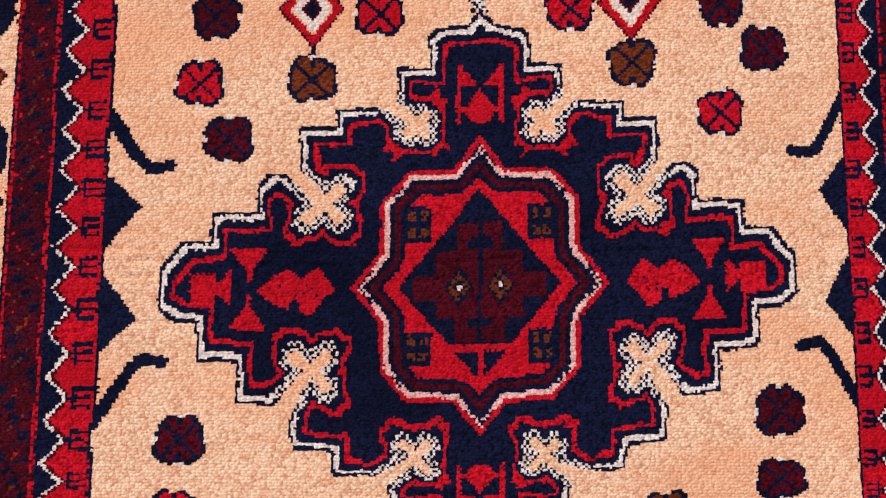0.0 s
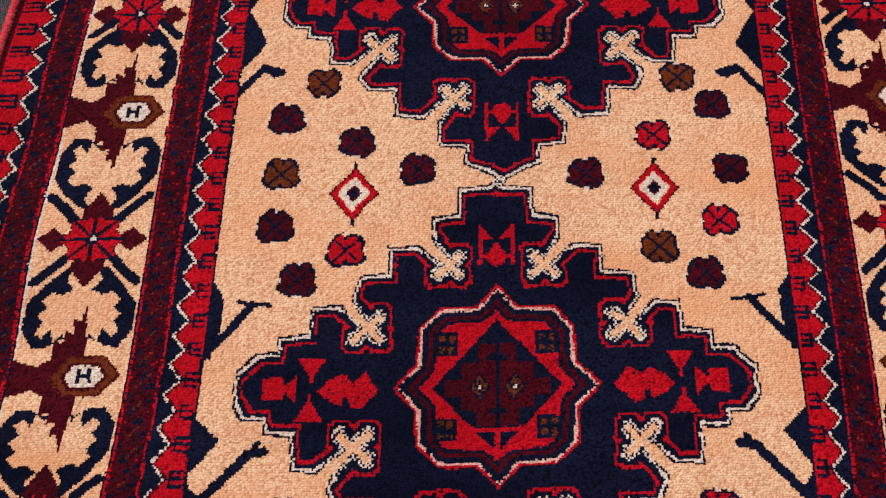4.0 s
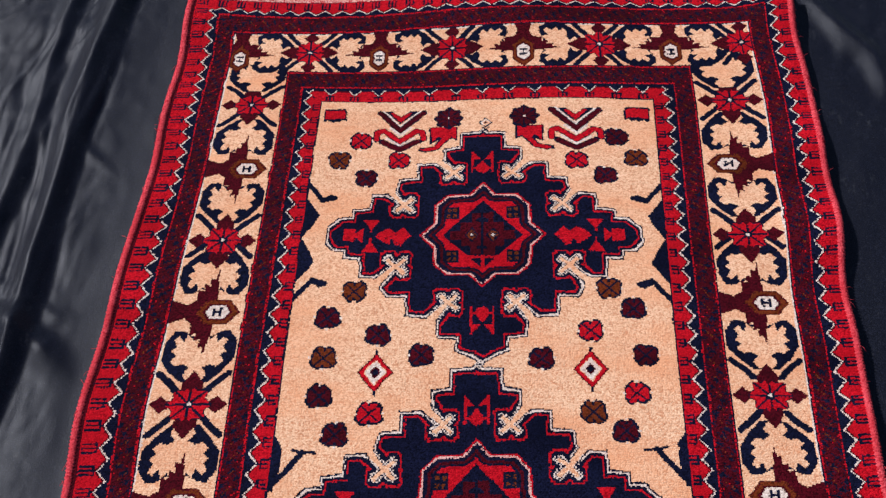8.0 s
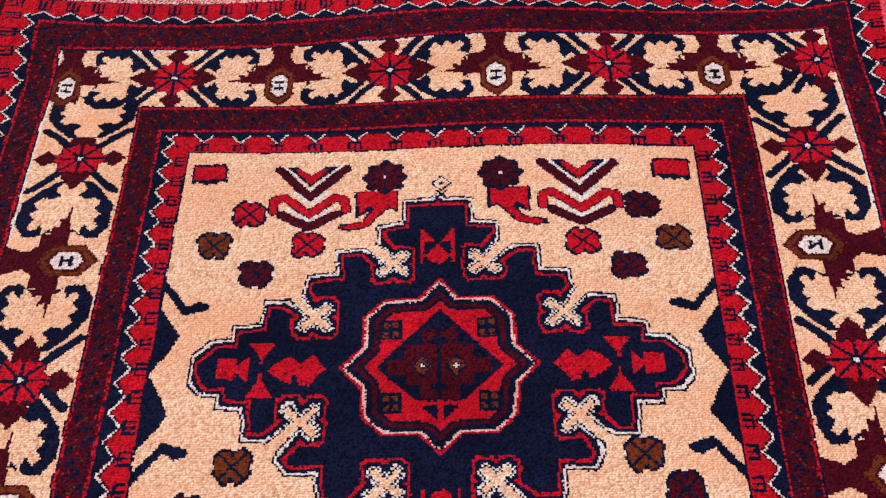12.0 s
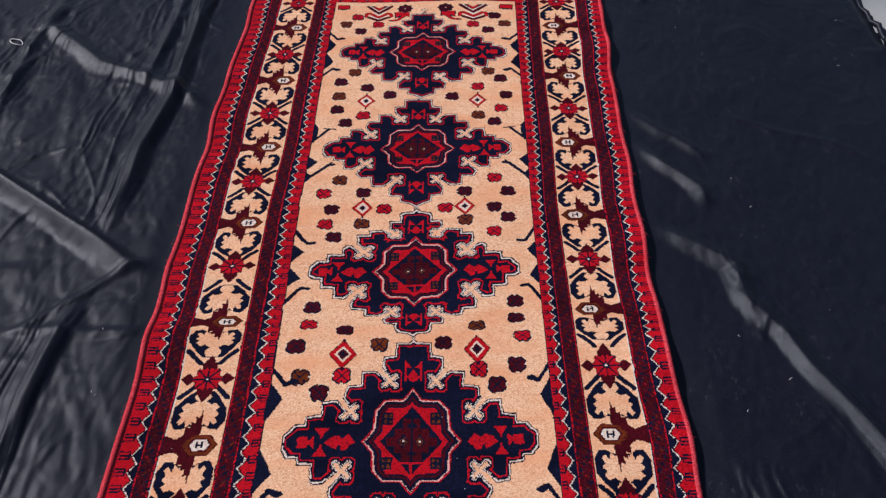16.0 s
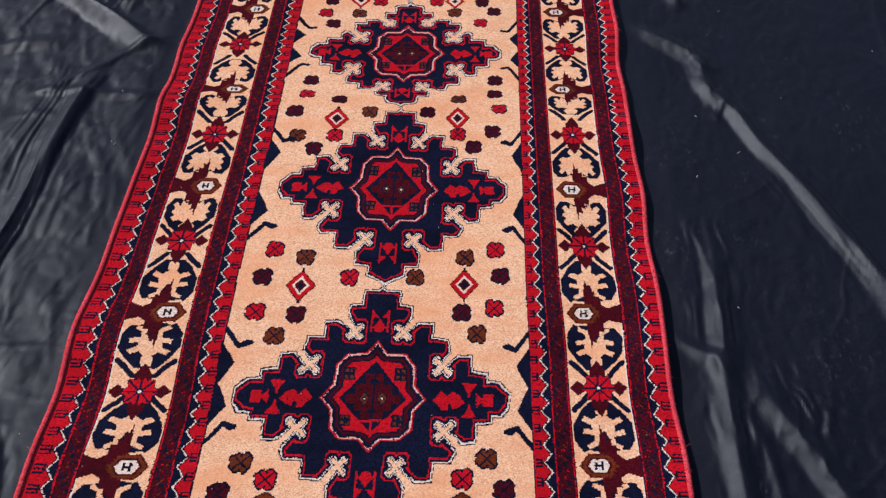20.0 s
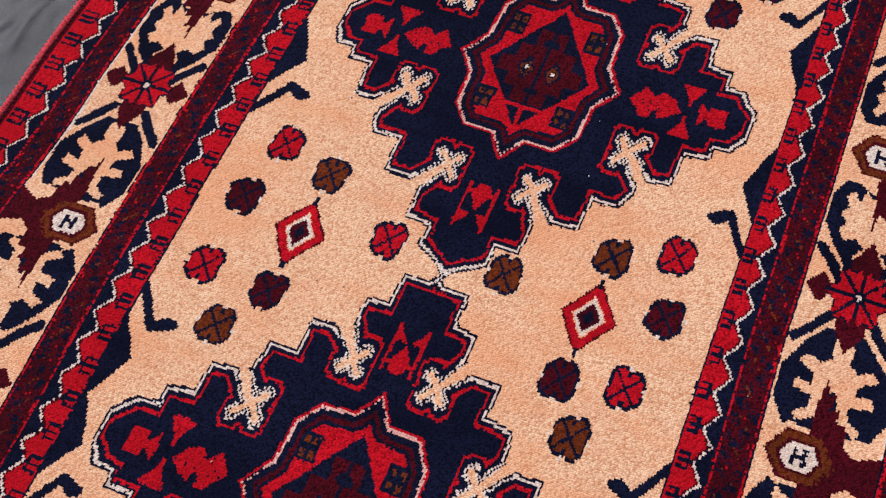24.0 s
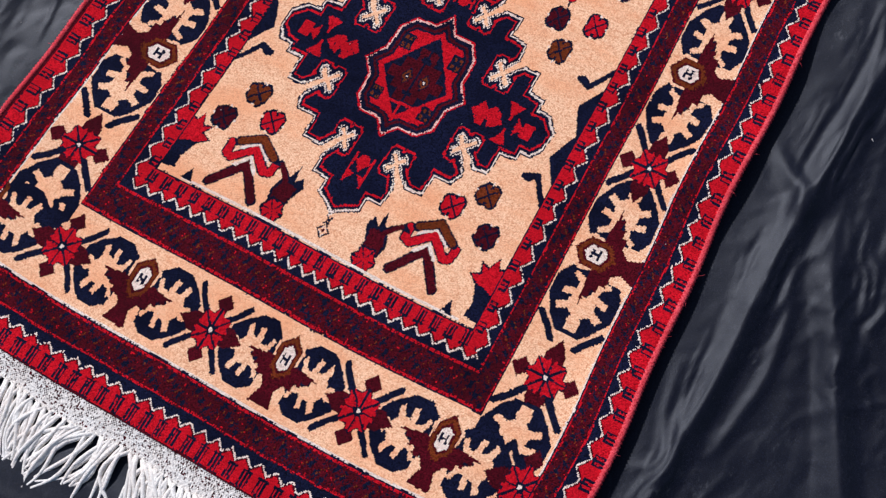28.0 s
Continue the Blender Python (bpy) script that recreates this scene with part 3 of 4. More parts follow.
def spandrel(u_flip, v, lower, kind):
    m = Motif(-75 * u_flip, v, 22, 26, u_flip, -1 if lower else 1)
    if kind == "curl":
        m.fill([(0, 4.6), (6.0, -2.6), (0, -12)], NAVY)
        m.line([(-1, 19), (5.4, 7.6), (7.4, 5.6), (11.4, 6.4)], 2.5, NAVY)
    elif kind == "long":
        m.fill([(0, 10), (6.4, 1), (0, -5)], NAVY)
        m.line([(-1, 21), (3, 17), (13.5, 4.6), (17, 4.2)], 2.6, NAVY)
        m.line([(13.5, 5), (15.5, 2.2)], 1.6, NAVY)
        m.fill([(0, 24), (4, 17), (0, 12)], NAVY)
    elif kind == "tee":
        m.fill([(0, 13), (2.8, 9), (3.2, 0), (1.4, -10), (0, -10)], NAVY)
        m.line([(1, -7), (5, -2), (10.6, 6)], 2.3, NAVY)
        m.line([(6.8, 7.0), (9.6, 6), (15.4, 5.8)], 1.1, NAVY)
    else:
        m.line([(-0.5, 16.5), (3, 12), (6.6, 6.6), (12, 8.4)], 2.3, NAVY)
        m.fill([(6, 8), (10, 10.4), (13, 9.4), (9, 6)], NAVY)
        m.fill([(0, 8), (1.6, 5.4), (6.4, -2), (4.2, -7), (0, -15)], NAVY)
    m.put("side_hook", "navy hooked side motif at the field's edge", field)


for k, v in enumerate((0, -125, -250, -375, -500)):
    for flip in (1, -1):
        spandrel(flip, v + (13, 19, 22, 28, 20)[k], False, "curl" if k == 2 else "tee" if k == 1 else "short")
        spandrel(flip, v - (16, 12, 7, 18, 7)[k], True, "long" if k == 1 else "curl" if k == 2 else "short")

# ---- the main border's motifs ----
LOBES = [(31, 3.0), (28, 5.0), (26.4, 4.0), (25.2, 2.4), (23.4, 5.6), (24.2, 8.6), (22, 11.2), (19.6, 9.2), (17.8, 11.8), (15.6, 9.8), (12.8, 11.6), (11.2, 9.6), (13.8, 7.2), (10, 6.2), (12.2, 3.8), (9.4, 2.0)]
LEAF = LOBES + [(x, -y) for x, y in reversed(LOBES)]
HORNS = [(30, 2.6), (26, 3.2), (24.6, 2.0), (22.6, 5.2), (24.2, 9.2), (22, 11), (20, 6.4), (17.2, 5.8), (18, 10.4), (15.6, 11), (14.4, 5.0), (11.6, 5.4), (9.8, 9.2), (8, 8.2), (10, 3.2), (14, 2.0), (16.6, 0.5)]
ANTLER = HORNS + [(x, -y) for x, y in reversed(HORNS)]
SOLID = [(31.5, -5.4), (31.5, 4.6), (27, 9.6), (21, 14), (13, 14), (6.6, 10), (8.2, 8.2), (6, 0), (7.4, -8), (6.4, -10), (12, -14), (20, -14), (27, -9.8)]
BRACKET = [(31.5, -5.4), (31.5, 4.6), (27, 9.6), (21.6, 13.8), (14, 14), (8.8, 11.0), (8.6, 7.6), (10.6, 4), (10.6, -4), (8.6, -7.6), (8.4, -11), (13, -14), (20.6, -14), (27, -9.8)]
WING = [(0, 6), (0, -6), (4, -2.8), (8, -3.2), (20.5, -1.8), (15.6, -0.8), (16.4, 1.0), (12.4, 0.6), (13.2, 3.0), (9.8, 2.6), (10.2, 5.2), (5.4, 5.4), (3.2, 8.6), (5.6, 15.2), (0, 15.2)]


def bracket(m, sides, solid=False):
    """Navy bracket round a cream leaf, with a stroke beside it towards the next rosette."""
    for s in sides:
        m.fill([(s * x, y) for x, y in (SOLID if solid else BRACKET)], NAVY)
        m.fill([(s * x, 0.9 * y) for x, y in (ANTLER if solid else LEAF)], CREAM)
        for q in (1, -1):
            m.line([(s * 35.6, q * 5.0), (s * 31.4, q * 8.6), (s * 27.4, q * 13)], 2.7, NAVY)


def corner_bracket(u, v, s):
    m = Motif(u, v, 16, 36, 1, 1, 1)
    bracket(m, (s,), v < -400)
    m.put("corner_leaf", "navy bracket with a cream leaf in the border's corner", border)


def palmette(u, v, turn, outward, scale):
    """A winged maroon palmette with a white eye, between two navy brackets with leaves."""
    m = Motif(u, v, 16 if turn else 34, 36 if turn else 16, outward if turn else 1, 1 if turn else outward, turn, 1.0)
    m.x = m.x * scale
    x = m.x
    bracket(m, (-1, 1), v < -400)
    for s in (-1, 1):
        m.line([(s * 7.4, 15), (s * 7.0, 8.6)], 1.7, CREAM)
        m.fill([(s * x, y) for x, y in WING], MAROON)
    p, q = np.abs(x), np.abs(m.y + 4)
    d = np.maximum(p / 5.8, p / 11.5 + q / 9.2)
    m.c[d < 1.0] = BROWN
    m.c[(d < 1.0) & (d > 0.88) & (jag[m.s] > 0.35)] = MAROON
    hexa = np.maximum(p / 3.1, p / 7.6 + q / 4.9)
    m.c[hexa < 1.24] = MAROON
    m.c[hexa < 1] = WHITE
    p, q = (q, p) if turn or outward > 0 else (p, q)
    m.c[((np.abs(p - 1.4) < 0.55) & (q < 2.0)) | ((p < 1.6) & (q < 0.5))] = NAVY
    m.put("palmette", "winged maroon palmette with white eye and navy brackets", border)


def border_rosette(u, v, turn):
    m = Motif(u, v, 15, 15, 1, 1, turn)
    r, ang = np.hypot(m.x, m.y), np.arctan2(m.y, m.x)
    tips = (np.abs(m.x) / 4.0 + np.maximum(0, np.abs(m.y) - 9.0) / 5.8 < 1) & (np.abs(m.y) > 5)
    knobs = np.abs(m.y) / 3.8 + np.abs(np.abs(m.x) - 10.2) / 4.2 < 1
    knobs |= (np.abs(m.y) < 1.7) & (np.abs(m.x) < 9)
    m.c[tips | knobs] = MAROON
    m.c[r < 7.6 + 0.9 * np.cos(8 * ang)] = NAVY
    m.c[(r < 7.2 + 1.0 * np.cos(8 * ang)) & (np.abs(np.sin(4 * ang)) * r > 1.7)] = RED
    m.c[(np.abs(m.x) / 2.8 + np.abs(np.abs(m.y) - 9.2) / 4.4 < 1)] = MAROON
    m.c[r < 0.8] = WHITE
    m.put("border_rosette", "eight-petalled red rosette with maroon tips", border)


SIDES = ((-1, (37.5, -39, -120, -201, -290, -374, -454.5, -535), (79.5, -3.5, -80, -158, -242, -335, -411, -498, -582)),
         (1, (43, -32.5, -119, -197, -284, -373.5, -452, -531.5), (81.5, 1.7, -76, -157.6, -240, -332, -411, -493, -580)))
for flip, eyes, blooms in SIDES:
    for k, v in enumerate(eyes):
        # one palmette on that side was woven facing the other way
        palmette(flip * 108.6, v, 1, -flip if (flip, k) == (1, 1) else flip, 1.0)
    for v in blooms:
        border_rosette(flip * 108.6, v, 0)
    corner_bracket(flip * 108, 121, -1)
    corner_bracket(flip * 108, -622, 1)
for v, side, eyes, blooms in ((119, 1, (-119, -49, 19, 86), (-84, -14, 54, 119)), (-618, -1, (-126, -54, 16, 86), (-90, -18, 52, 119))):
    for u in eyes:
        palmette(u, v, 0, side, 41 / 35)
    for u in blooms:
        border_rosette(u, v, 1)

# ---- the rug as meshes: one part a motif ----
rug = new("runner_rug")
tagged(rug, "long hand-knotted wool runner, red and cream with five navy medallions", "rug")
rs = np.random.RandomState(11)
EU, EV = np.meshgrid(UL + np.arange(NU + 1) / RES, V0 + np.arange(NV + 1) / RES)
PX, PY, PZ = lay(EU, EV)
for v, deep in ((-243, 1.0), (-246.5, 0.8), (-240.5, 0.6), (-256, 0.4), (-118, 0.3), (-380, 0.4), (-296, 0.3)):
    # creases where the weft shows between the rows
    PZ = PZ - 0.0011 * deep * (np.abs(EV - v - 0.8 * np.sin(EU * 0.06)) < 0.4) * (np.sin(EU * 0.21 + v) + 0.6 * np.sin(EU * 0.53) > -0.3)
PZ = PZ + rs.normal(0, 0.00005, PZ.shape) + 0.00002 * np.where(np.arange(NV + 1) % 2, 1, -1)[:, None]
PX = PX + rs.normal(0, 0.00024, PX.shape)
PY = PY + rs.normal(0, 0.00024, PY.shape)
ALL = np.stack([PX, PY, PZ], -1).reshape(-1, 3)


def cells_mesh(name, rows, cols):
    a = rows * (NU + 1) + cols
    quads = np.stack([a, a + 1, a + NU + 2, a + NU + 1], 1)
    used, index = np.unique(quads, return_inverse=True)
    me = bpy.data.meshes.new(name)
    k = len(quads)
    me.vertices.add(len(used))
    me.vertices.foreach_set("co", ALL[used].astype(np.float32).ravel())
    me.loops.add(4 * k)
    me.loops.foreach_set("vertex_index", index.ravel().astype(np.int32))
    me.polygons.add(k)
    me.polygons.foreach_set("loop_start", np.arange(0, 4 * k, 4, dtype=np.int32))
    tones = colour[rows, cols]
    slots = sorted(set(tones.tolist()))
    for s in slots:
        me.materials.append(WOOLS[s])
    table = np.zeros(8, np.int32)
    table[slots] = np.arange(len(slots))
    me.polygons.foreach_set("material_index", table[tones])
    me.polygons.foreach_set("use_smooth", np.ones(k, bool))
    me.update(calc_edges=True)
    return me


def islands(of):
    """Numbers the separate patches of one owner."""
    lab = np.arange(1, of.size + 1).reshape(of.shape)
    while True:
        was = lab.copy()
        for axis in (0, 1):
            for back in (False, True):
                a, o = (np.flip(lab, axis), np.flip(of, axis)) if back else (lab, of)
                a, o = (a, o) if axis == 0 else (a.T, o.T)
                for k in range(1, a.shape[0]):
                    a[k] = np.where(o[k] == o[k - 1], np.maximum(a[k], a[k - 1]), a[k])
        if (was == lab).all():
            return lab


for turn in range(2):
    # stray knots go to the neighbour that they touch
    ids, first, where, sizes = np.unique(islands(owner), return_index=True, return_inverse=True, return_counts=True)
    beside = owner.ravel()[np.maximum(first - 1, 0)]
    where = where.reshape(owner.shape)
    owner = np.where(sizes[where] < 30, beside[where], owner)
lab = islands(owner)
PIECES = {"palmette": "bracket_stroke", "border_rosette": "petal_tip", "chevron_spray": "chevron", "plant_motif": "leaf", "side_hook": "hook_tip", "corner_crown": "corner_tip"}
ids, first, sizes = np.unique(lab, return_index=True, return_counts=True)
mine = owner.ravel()[first]
flat_lab, fresh = lab.ravel(), owner.copy().ravel()
rank = np.argsort(flat_lab, kind="stable")
begin = np.searchsorted(flat_lab[rank], ids)
seen = set()
for q in np.argsort(-sizes, kind="stable"):
    k = int(mine[q])
    if k in seen and sizes[q] > 15:
        name = PARTS[k][0]
        fresh[rank[begin[q]:begin[q] + sizes[q]]] = add_part(PIECES.get(name, name), "" if name in PIECES else PARTS[k][1])
    seen.add(k)
owner = fresh.reshape(owner.shape)
order = np.argsort(owner.ravel(), kind="stable")
owners = owner.ravel()[order]
starts = np.searchsorted(owners, np.arange(len(PARTS) + 1))
for k, (name, label) in enumerate(PARTS):
    own = order[starts[k]:starts[k + 1]]
    if len(own) < 4:
        continue
    ob = new(name, cells_mesh(name, own // NU, own % NU))
    ob.parent = rug
    if label:
        tagged(ob, label)


# ---- edges, ends and fringe of the rug ----
def part(name, bm, material, parent=None, label=""):
    me = bpy.data.meshes.new(name)
    bm.to_mesh(me)
    bm.free()
    for m in material if isinstance(material, (list, tuple)) else (material,):
        me.materials.append(m)
    for p in me.polygons:
        p.use_smooth = True
    ob = new(name, me)
    ob.parent = parent
    if label:
        tagged(ob, label)
    return ob


def tube(bm, path, radii, sides=6):
    """A round strand along a path."""
    rings = []
    for k, p in enumerate(path):
        ahead = (path[min(k + 1, len(path) - 1)] - path[max(k - 1, 0)]).normalized()
        a = ahead.cross(Vector((0, 0, 1)))
        a = a.normalized() if a.length > 1e-6 else Vector((1, 0, 0))
        b = a.cross(ahead).normalized()
        r = float(radii[k] if hasattr(radii, "__len__") else radii)
        rings.append([bm.verts.new(p + r * (math.cos(t) * a + math.sin(t) * b)) for t in np.arange(sides) * math.tau / sides])
    for one, two in zip(rings, rings[1:]):
        for k in range(sides):
            bm.faces.new((one[k], one[(k + 1) % sides], two[(k + 1) % sides], two[k]))
    bm.faces.new(rings[0][::-1])
    bm.faces.new(rings[-1])


SELVEDGE = wool("selvedge_wool", (0.44, 0.018, 0.032), (0.78, 0.10, 0.125), (0.56, 0.04, 0.055))
COTTON = wool("cotton", (0.70, 0.69, 0.66), (0.92, 0.91, 0.88), (0.80, 0.78, 0.74))
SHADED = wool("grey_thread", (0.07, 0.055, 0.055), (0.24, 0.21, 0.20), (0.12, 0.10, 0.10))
for u, s in ((UL - 1.0, -1), (UR + 1.0, 1)):
    vs = np.linspace(V0 - 1, V1 + 1, 1150)
    x, y, z = lay(np.full_like(vs, u), vs)
    wrap = 0.0047 + 0.0008 * np.where(np.arange(len(vs)) % 2, 1, -1) + rs.normal(0, 0.00018, len(vs))
    bm = bmesh.new()
    tube(bm, [Vector(p) for p in zip(x, y, z - 0.0022)], wrap, 8)
    part("selvedge", bm, SELVEDGE, rug, "overcast red wool selvedge cord")

# loose fibres along the edge cords
hair = random.Random(9)
bm = bmesh.new()
for k in range(110):
    u, v = hair.choice((UL - 2.0, UR + 2.0)), hair.uniform(V0, V1)
    x, y, z = (float(q) for q in lay(u, v))
    s = -1 if u < 0 else 1
    ln, bend = hair.uniform(0.003, 0.009), hair.uniform(-0.004, 0.004)
    p = Vector((x, y, z - 0.001))
    tube(bm, [p, p + Vector((s * ln * 0.5, bend, 0.0015)), p + Vector((s * ln, bend * 2.2, -0.001))], 0.00028, 4)
tagged(part("edge_fuzz", bm, SELVEDGE, rug), "loose red wool fibres along the edges", kind="stuff")

bm = bmesh.new()
us, vs = np.linspace(UL, UR, 40), np.linspace(V0, V1, 110)
grid = []
for v in vs:
    x, y, z = lay(us, np.full_like(us, v))
    grid.append([bm.verts.new((a, b, c - 0.0075)) for a, b, c in zip(x, y, z)])
for a, b in zip(grid, grid[1:]):
    for k in range(len(us) - 1):
        bm.faces.new((a[k], a[k + 1], b[k + 1], b[k]))
part("backing", bm, WOOLS[MAROON], rug, "dark woven back of the rug")

for v_in, v_out, rows in ((V0, V0 - 9, 16), (V1, V1 + 11, 18)):
    cols = 520
    us = np.linspace(UL + 0.5, UR - 0.5, cols + 1)
    verts, faces, tones = [], [], []
    for r in range(rows + 1):
        f = r / rows
        vv = v_in + (v_out - v_in) * f + 0.9 * np.sin(us * 0.11 + v_in) * f
        x, y, z = lay(us, vv)
        z = z - 0.0012 - 0.0062 * f + rs.normal(0, 0.0003, cols + 1)
        verts += list(zip(x, y, z))
    for r in range(rows):
        dash = np.repeat(rs.rand(cols // 4 + 1) < (0.62 if r % 2 else 0.22) * (1.1 - 0.5 * r / rows), 4)[:cols]
        dash = np.roll(dash, r)
        for k in range(cols):
            a = r * (cols + 1) + k
            faces.append((a, a + 1, a + cols + 2, a + cols + 1))
            tones.append(1 if dash[k] and k % 4 and rs.rand() < 0.3 else 2 if (k + r) % 2 and rs.rand() < 0.62 - 0.5 * r / rows else 0)
    me = bpy.data.meshes.new("kilim_end")
    me.from_pydata(verts, [], faces)
    near = v_in == V0
    for thread in (COTTON, WOOLS[MAROON], SHADED) if near else (WOOLS[ROSE], WOOLS[RED], SELVEDGE):
        me.materials.append(thread)
    me.polygons.foreach_set("material_index", tones)
    ob = new("kilim_end", me)
    ob.parent = rug
    tagged(ob, "flat-woven white end band with dark flecks" if near else "flat-woven pink and red end band")

rnd = random.Random(4)
GROUND = -0.0118
for end, v_out, way, long in ((0, V0 - 8.6, -1, 0.115), (1, V1 + 10.6, 1, 0.045)):
    bias, count = 0.0, 88
    for k in range(count):
        u = UL + 1 + (UR - UL - 2) * (k + 0.5) / count
        x, y, z = (float(q) for q in lay(u, v_out + 0.9 * math.sin(u * 0.11 + (V0 if way < 0 else V1))))
        bias = 0.84 * bias + rnd.gauss(0, 0.016)
        bm = bmesh.new()
        for strand in range(3):
            length = long * rnd.uniform(0.7, 1.15)
            drift = bias + rnd.gauss(0, 0.007) - (0.014 if k < 14 else 0)
            curl, phase = rnd.gauss(0, 0.026), rnd.uniform(0, 6.3)
            path = []
            for t in np.linspace(0, 1, 10):
                lift = 0.006 * math.sin(min(1, t * 1.3) * math.pi) * (0.4 + strand * 0.28)
                path.append(Vector((x + (strand - 1.0) * 0.0013 * (1 + t * 2) + drift * t + curl * t * (1 - t) * 2 + 0.0035 * t * math.sin(7 * t + phase), y + way * length * t * (1 - 0.15 * t), (z - 0.0068) * (1 - min(1, 2 * t)) + (GROUND + 0.0022) * min(1, 2 * t) + lift)))
            tube(bm, path, [0.0026, 0.0034, 0.0034, 0.0032, 0.0031, 0.0030, 0.0029, 0.0028, 0.0026, 0.0015], 6)
        part("fringe_tassel", bm, COTTON, rug, "white cotton fringe tassel" if k == 0 else "")

# ---- black sheet with folds ----
def line_distance(x, y, pts):
    """Signed distance to a line of points (left of it positive) and how far along it, 0 to 1."""
    best, side, far = np.full(x.shape, 1e9), np.zeros(x.shape), np.zeros(x.shape)
    lens = [math.dist(a, b) for a, b in zip(pts, pts[1:])]
    run = 0.0
    for (ax, ay), (bx, by), ln in zip(pts, pts[1:], lens):
        dx, dy = bx - ax, by - ay
        t = np.clip(((x - ax) * dx + (y - ay) * dy) / (ln * ln), 0, 1)
        d = np.hypot(x - ax - t * dx, y - ay - t * dy)
        near = d < best
        best = np.where(near, d, best)
        side = np.where(near, np.sign(dx * (y - ay) - dy * (x - ax)), side)
        far = np.where(near, (run + t * ln) / sum(lens), far)
        run += ln
    return best * side, far


# each fold: height, half-width of the flank towards the near left, share of the other flank, and its line
FOLDS, CREASES = [], []


def fold(tall, wide, lean, *pts):
    FOLDS.append((pts, tall, wide, lean))


def crease(tall, wide, *pts):
    CREASES.append((pts, tall, wide))


# across the wide part of the sheet
fold(0.028, 0.042, 0.45, (-1.32, -0.20), (-1.223, -0.220), (-1.126, -0.248), (-0.981, -0.308), (-0.874, -0.377), (-0.746, -0.478), (-0.642, -0.559), (-0.572, -0.613), (-0.523, -0.653), (-0.44, -0.675))
fold(0.015, 0.034, 0.6, (-1.25, 0.03), (-1.177, -0.006), (-1.071, -0.084), (-0.982, -0.179), (-0.93, -0.29))
fold(0.011, 0.028, 0.6, (-1.29, -0.24), (-1.230, -0.275), (-1.137, -0.346), (-1.04, -0.41))
fold(0.013, 0.036, 0.7, (-0.86, 0.12), (-0.751, 0.027), (-0.688, -0.040), (-0.622, -0.067), (-0.497, -0.141), (-0.42, -0.20))
fold(0.010, 0.034, 0.7, (-1.30, -0.76), (-1.183, -0.754), (-1.124, -0.723), (-1.024, -0.782), (-0.97, -0.85))
fold(0.011, 0.036, 0.5, (-1.16, -1.41), (-0.977, -1.456), (-0.868, -1.487), (-0.756, -1.538), (-0.70, -1.60))
fold(0.012, 0.042, 0.6, (-0.93, -1.44), (-0.877, -1.508), (-0.789, -1.630), (-0.73, -1.67))
fold(0.013, 0.036, 0.5, (-0.735, -1.74), (-0.707, -1.819), (-0.681, -1.871), (-0.610, -1.956), (-0.539, -2.052), (-0.48, -2.14))
fold(0.006, 0.018, 0.9, (-0.70, -0.83), (-0.639, -0.777), (-0.521, -0.669), (-0.46, -0.64))
fold(0.005, 0.018, 0.9, (-0.72, -0.83), (-0.664, -0.821), (-0.498, -0.819), (-0.44, -0.80))
fold(0.008, 0.030, 0.8, (-1.02, -0.60), (-0.90, -0.66), (-0.80, -0.70), (-0.68, -0.66))
# long ridges beside the rug
fold(0.022, 0.034, 0.75, (-0.455, 0.62), (-0.478, 0.374), (-0.487, 0.277), (-0.505, 0.152), (-0.512, 0.02), (-0.528, -0.17), (-0.55, -0.33), (-0.557, -0.425), (-0.585, -0.60))
fold(0.010, 0.026, 0.8, (-0.53, 0.55), (-0.545, 0.36), (-0.555, 0.20), (-0.575, 0.03), (-0.60, -0.20))
fold(0.014, 0.036, 0.7, (-0.59, -0.72), (-0.608, -0.806), (-0.635, -0.976), (-0.647, -1.159), (-0.673, -1.328), (-0.693, -1.505), (-0.715, -1.649), (-0.73, -1.76))
fold(0.016, 0.038, 0.7, (-0.715, -1.60), (-0.726, -1.688), (-0.727, -1.819), (-0.764, -1.924), (-0.778, -2.008), (-0.81, -2.25), (-0.84, -2.5))
fold(0.012, 0.026, 0.8, (-0.78, -1.70), (-0.80, -1.83), (-0.83, -1.97), (-0.88, -2.2))
fold(0.010, 0.030, 0.8, (-0.82, 0.22), (-0.847, 0.060), (-0.880, -0.13), (-0.899, -0.26))
fold(0.009, 0.030, 0.8, (-0.935, -0.44), (-0.960, -0.628), (-1.000, -0.840), (-1.027, -0.954), (-1.055, -1.139), (-1.10, -1.4))
fold(0.010, 0.045, 0.8, (-0.62, -1.55), (-0.60, -1.70), (-0.57, -1.86))
fold(0.010, 0.034, 0.8, (-0.90, -1.68), (-0.90, -1.86), (-0.93, -2.1))
# the other side of the rug
fold(0.011, 0.026, 0.9, (0.40, 0.43), (0.429, 0.393), (0.463, 0.339), (0.502, 0.288), (0.514, 0.20))
fold(0.009, 0.024, 0.9, (0.40, -0.17), (0.433, -0.202), (0.470, -0.241), (0.519, -0.284), (0.58, -0.35))
fold(0.015, 0.028, 0.9, (0.39, -0.27), (0.430, -0.306), (0.479, -0.365), (0.542, -0.433), (0.555, -0.50))
fold(0.018, 0.032, 0.9, (0.40, -0.52), (0.432, -0.538), (0.485, -0.576), (0.543, -0.623), (0.575, -0.654), (0.590, -0.75), (0.614, -0.789), (0.636, -0.824), (0.669, -0.903), (0.742, -1.037), (0.830, -1.236), (0.904, -1.419), (0.973, -1.576), (1.07, -1.75))
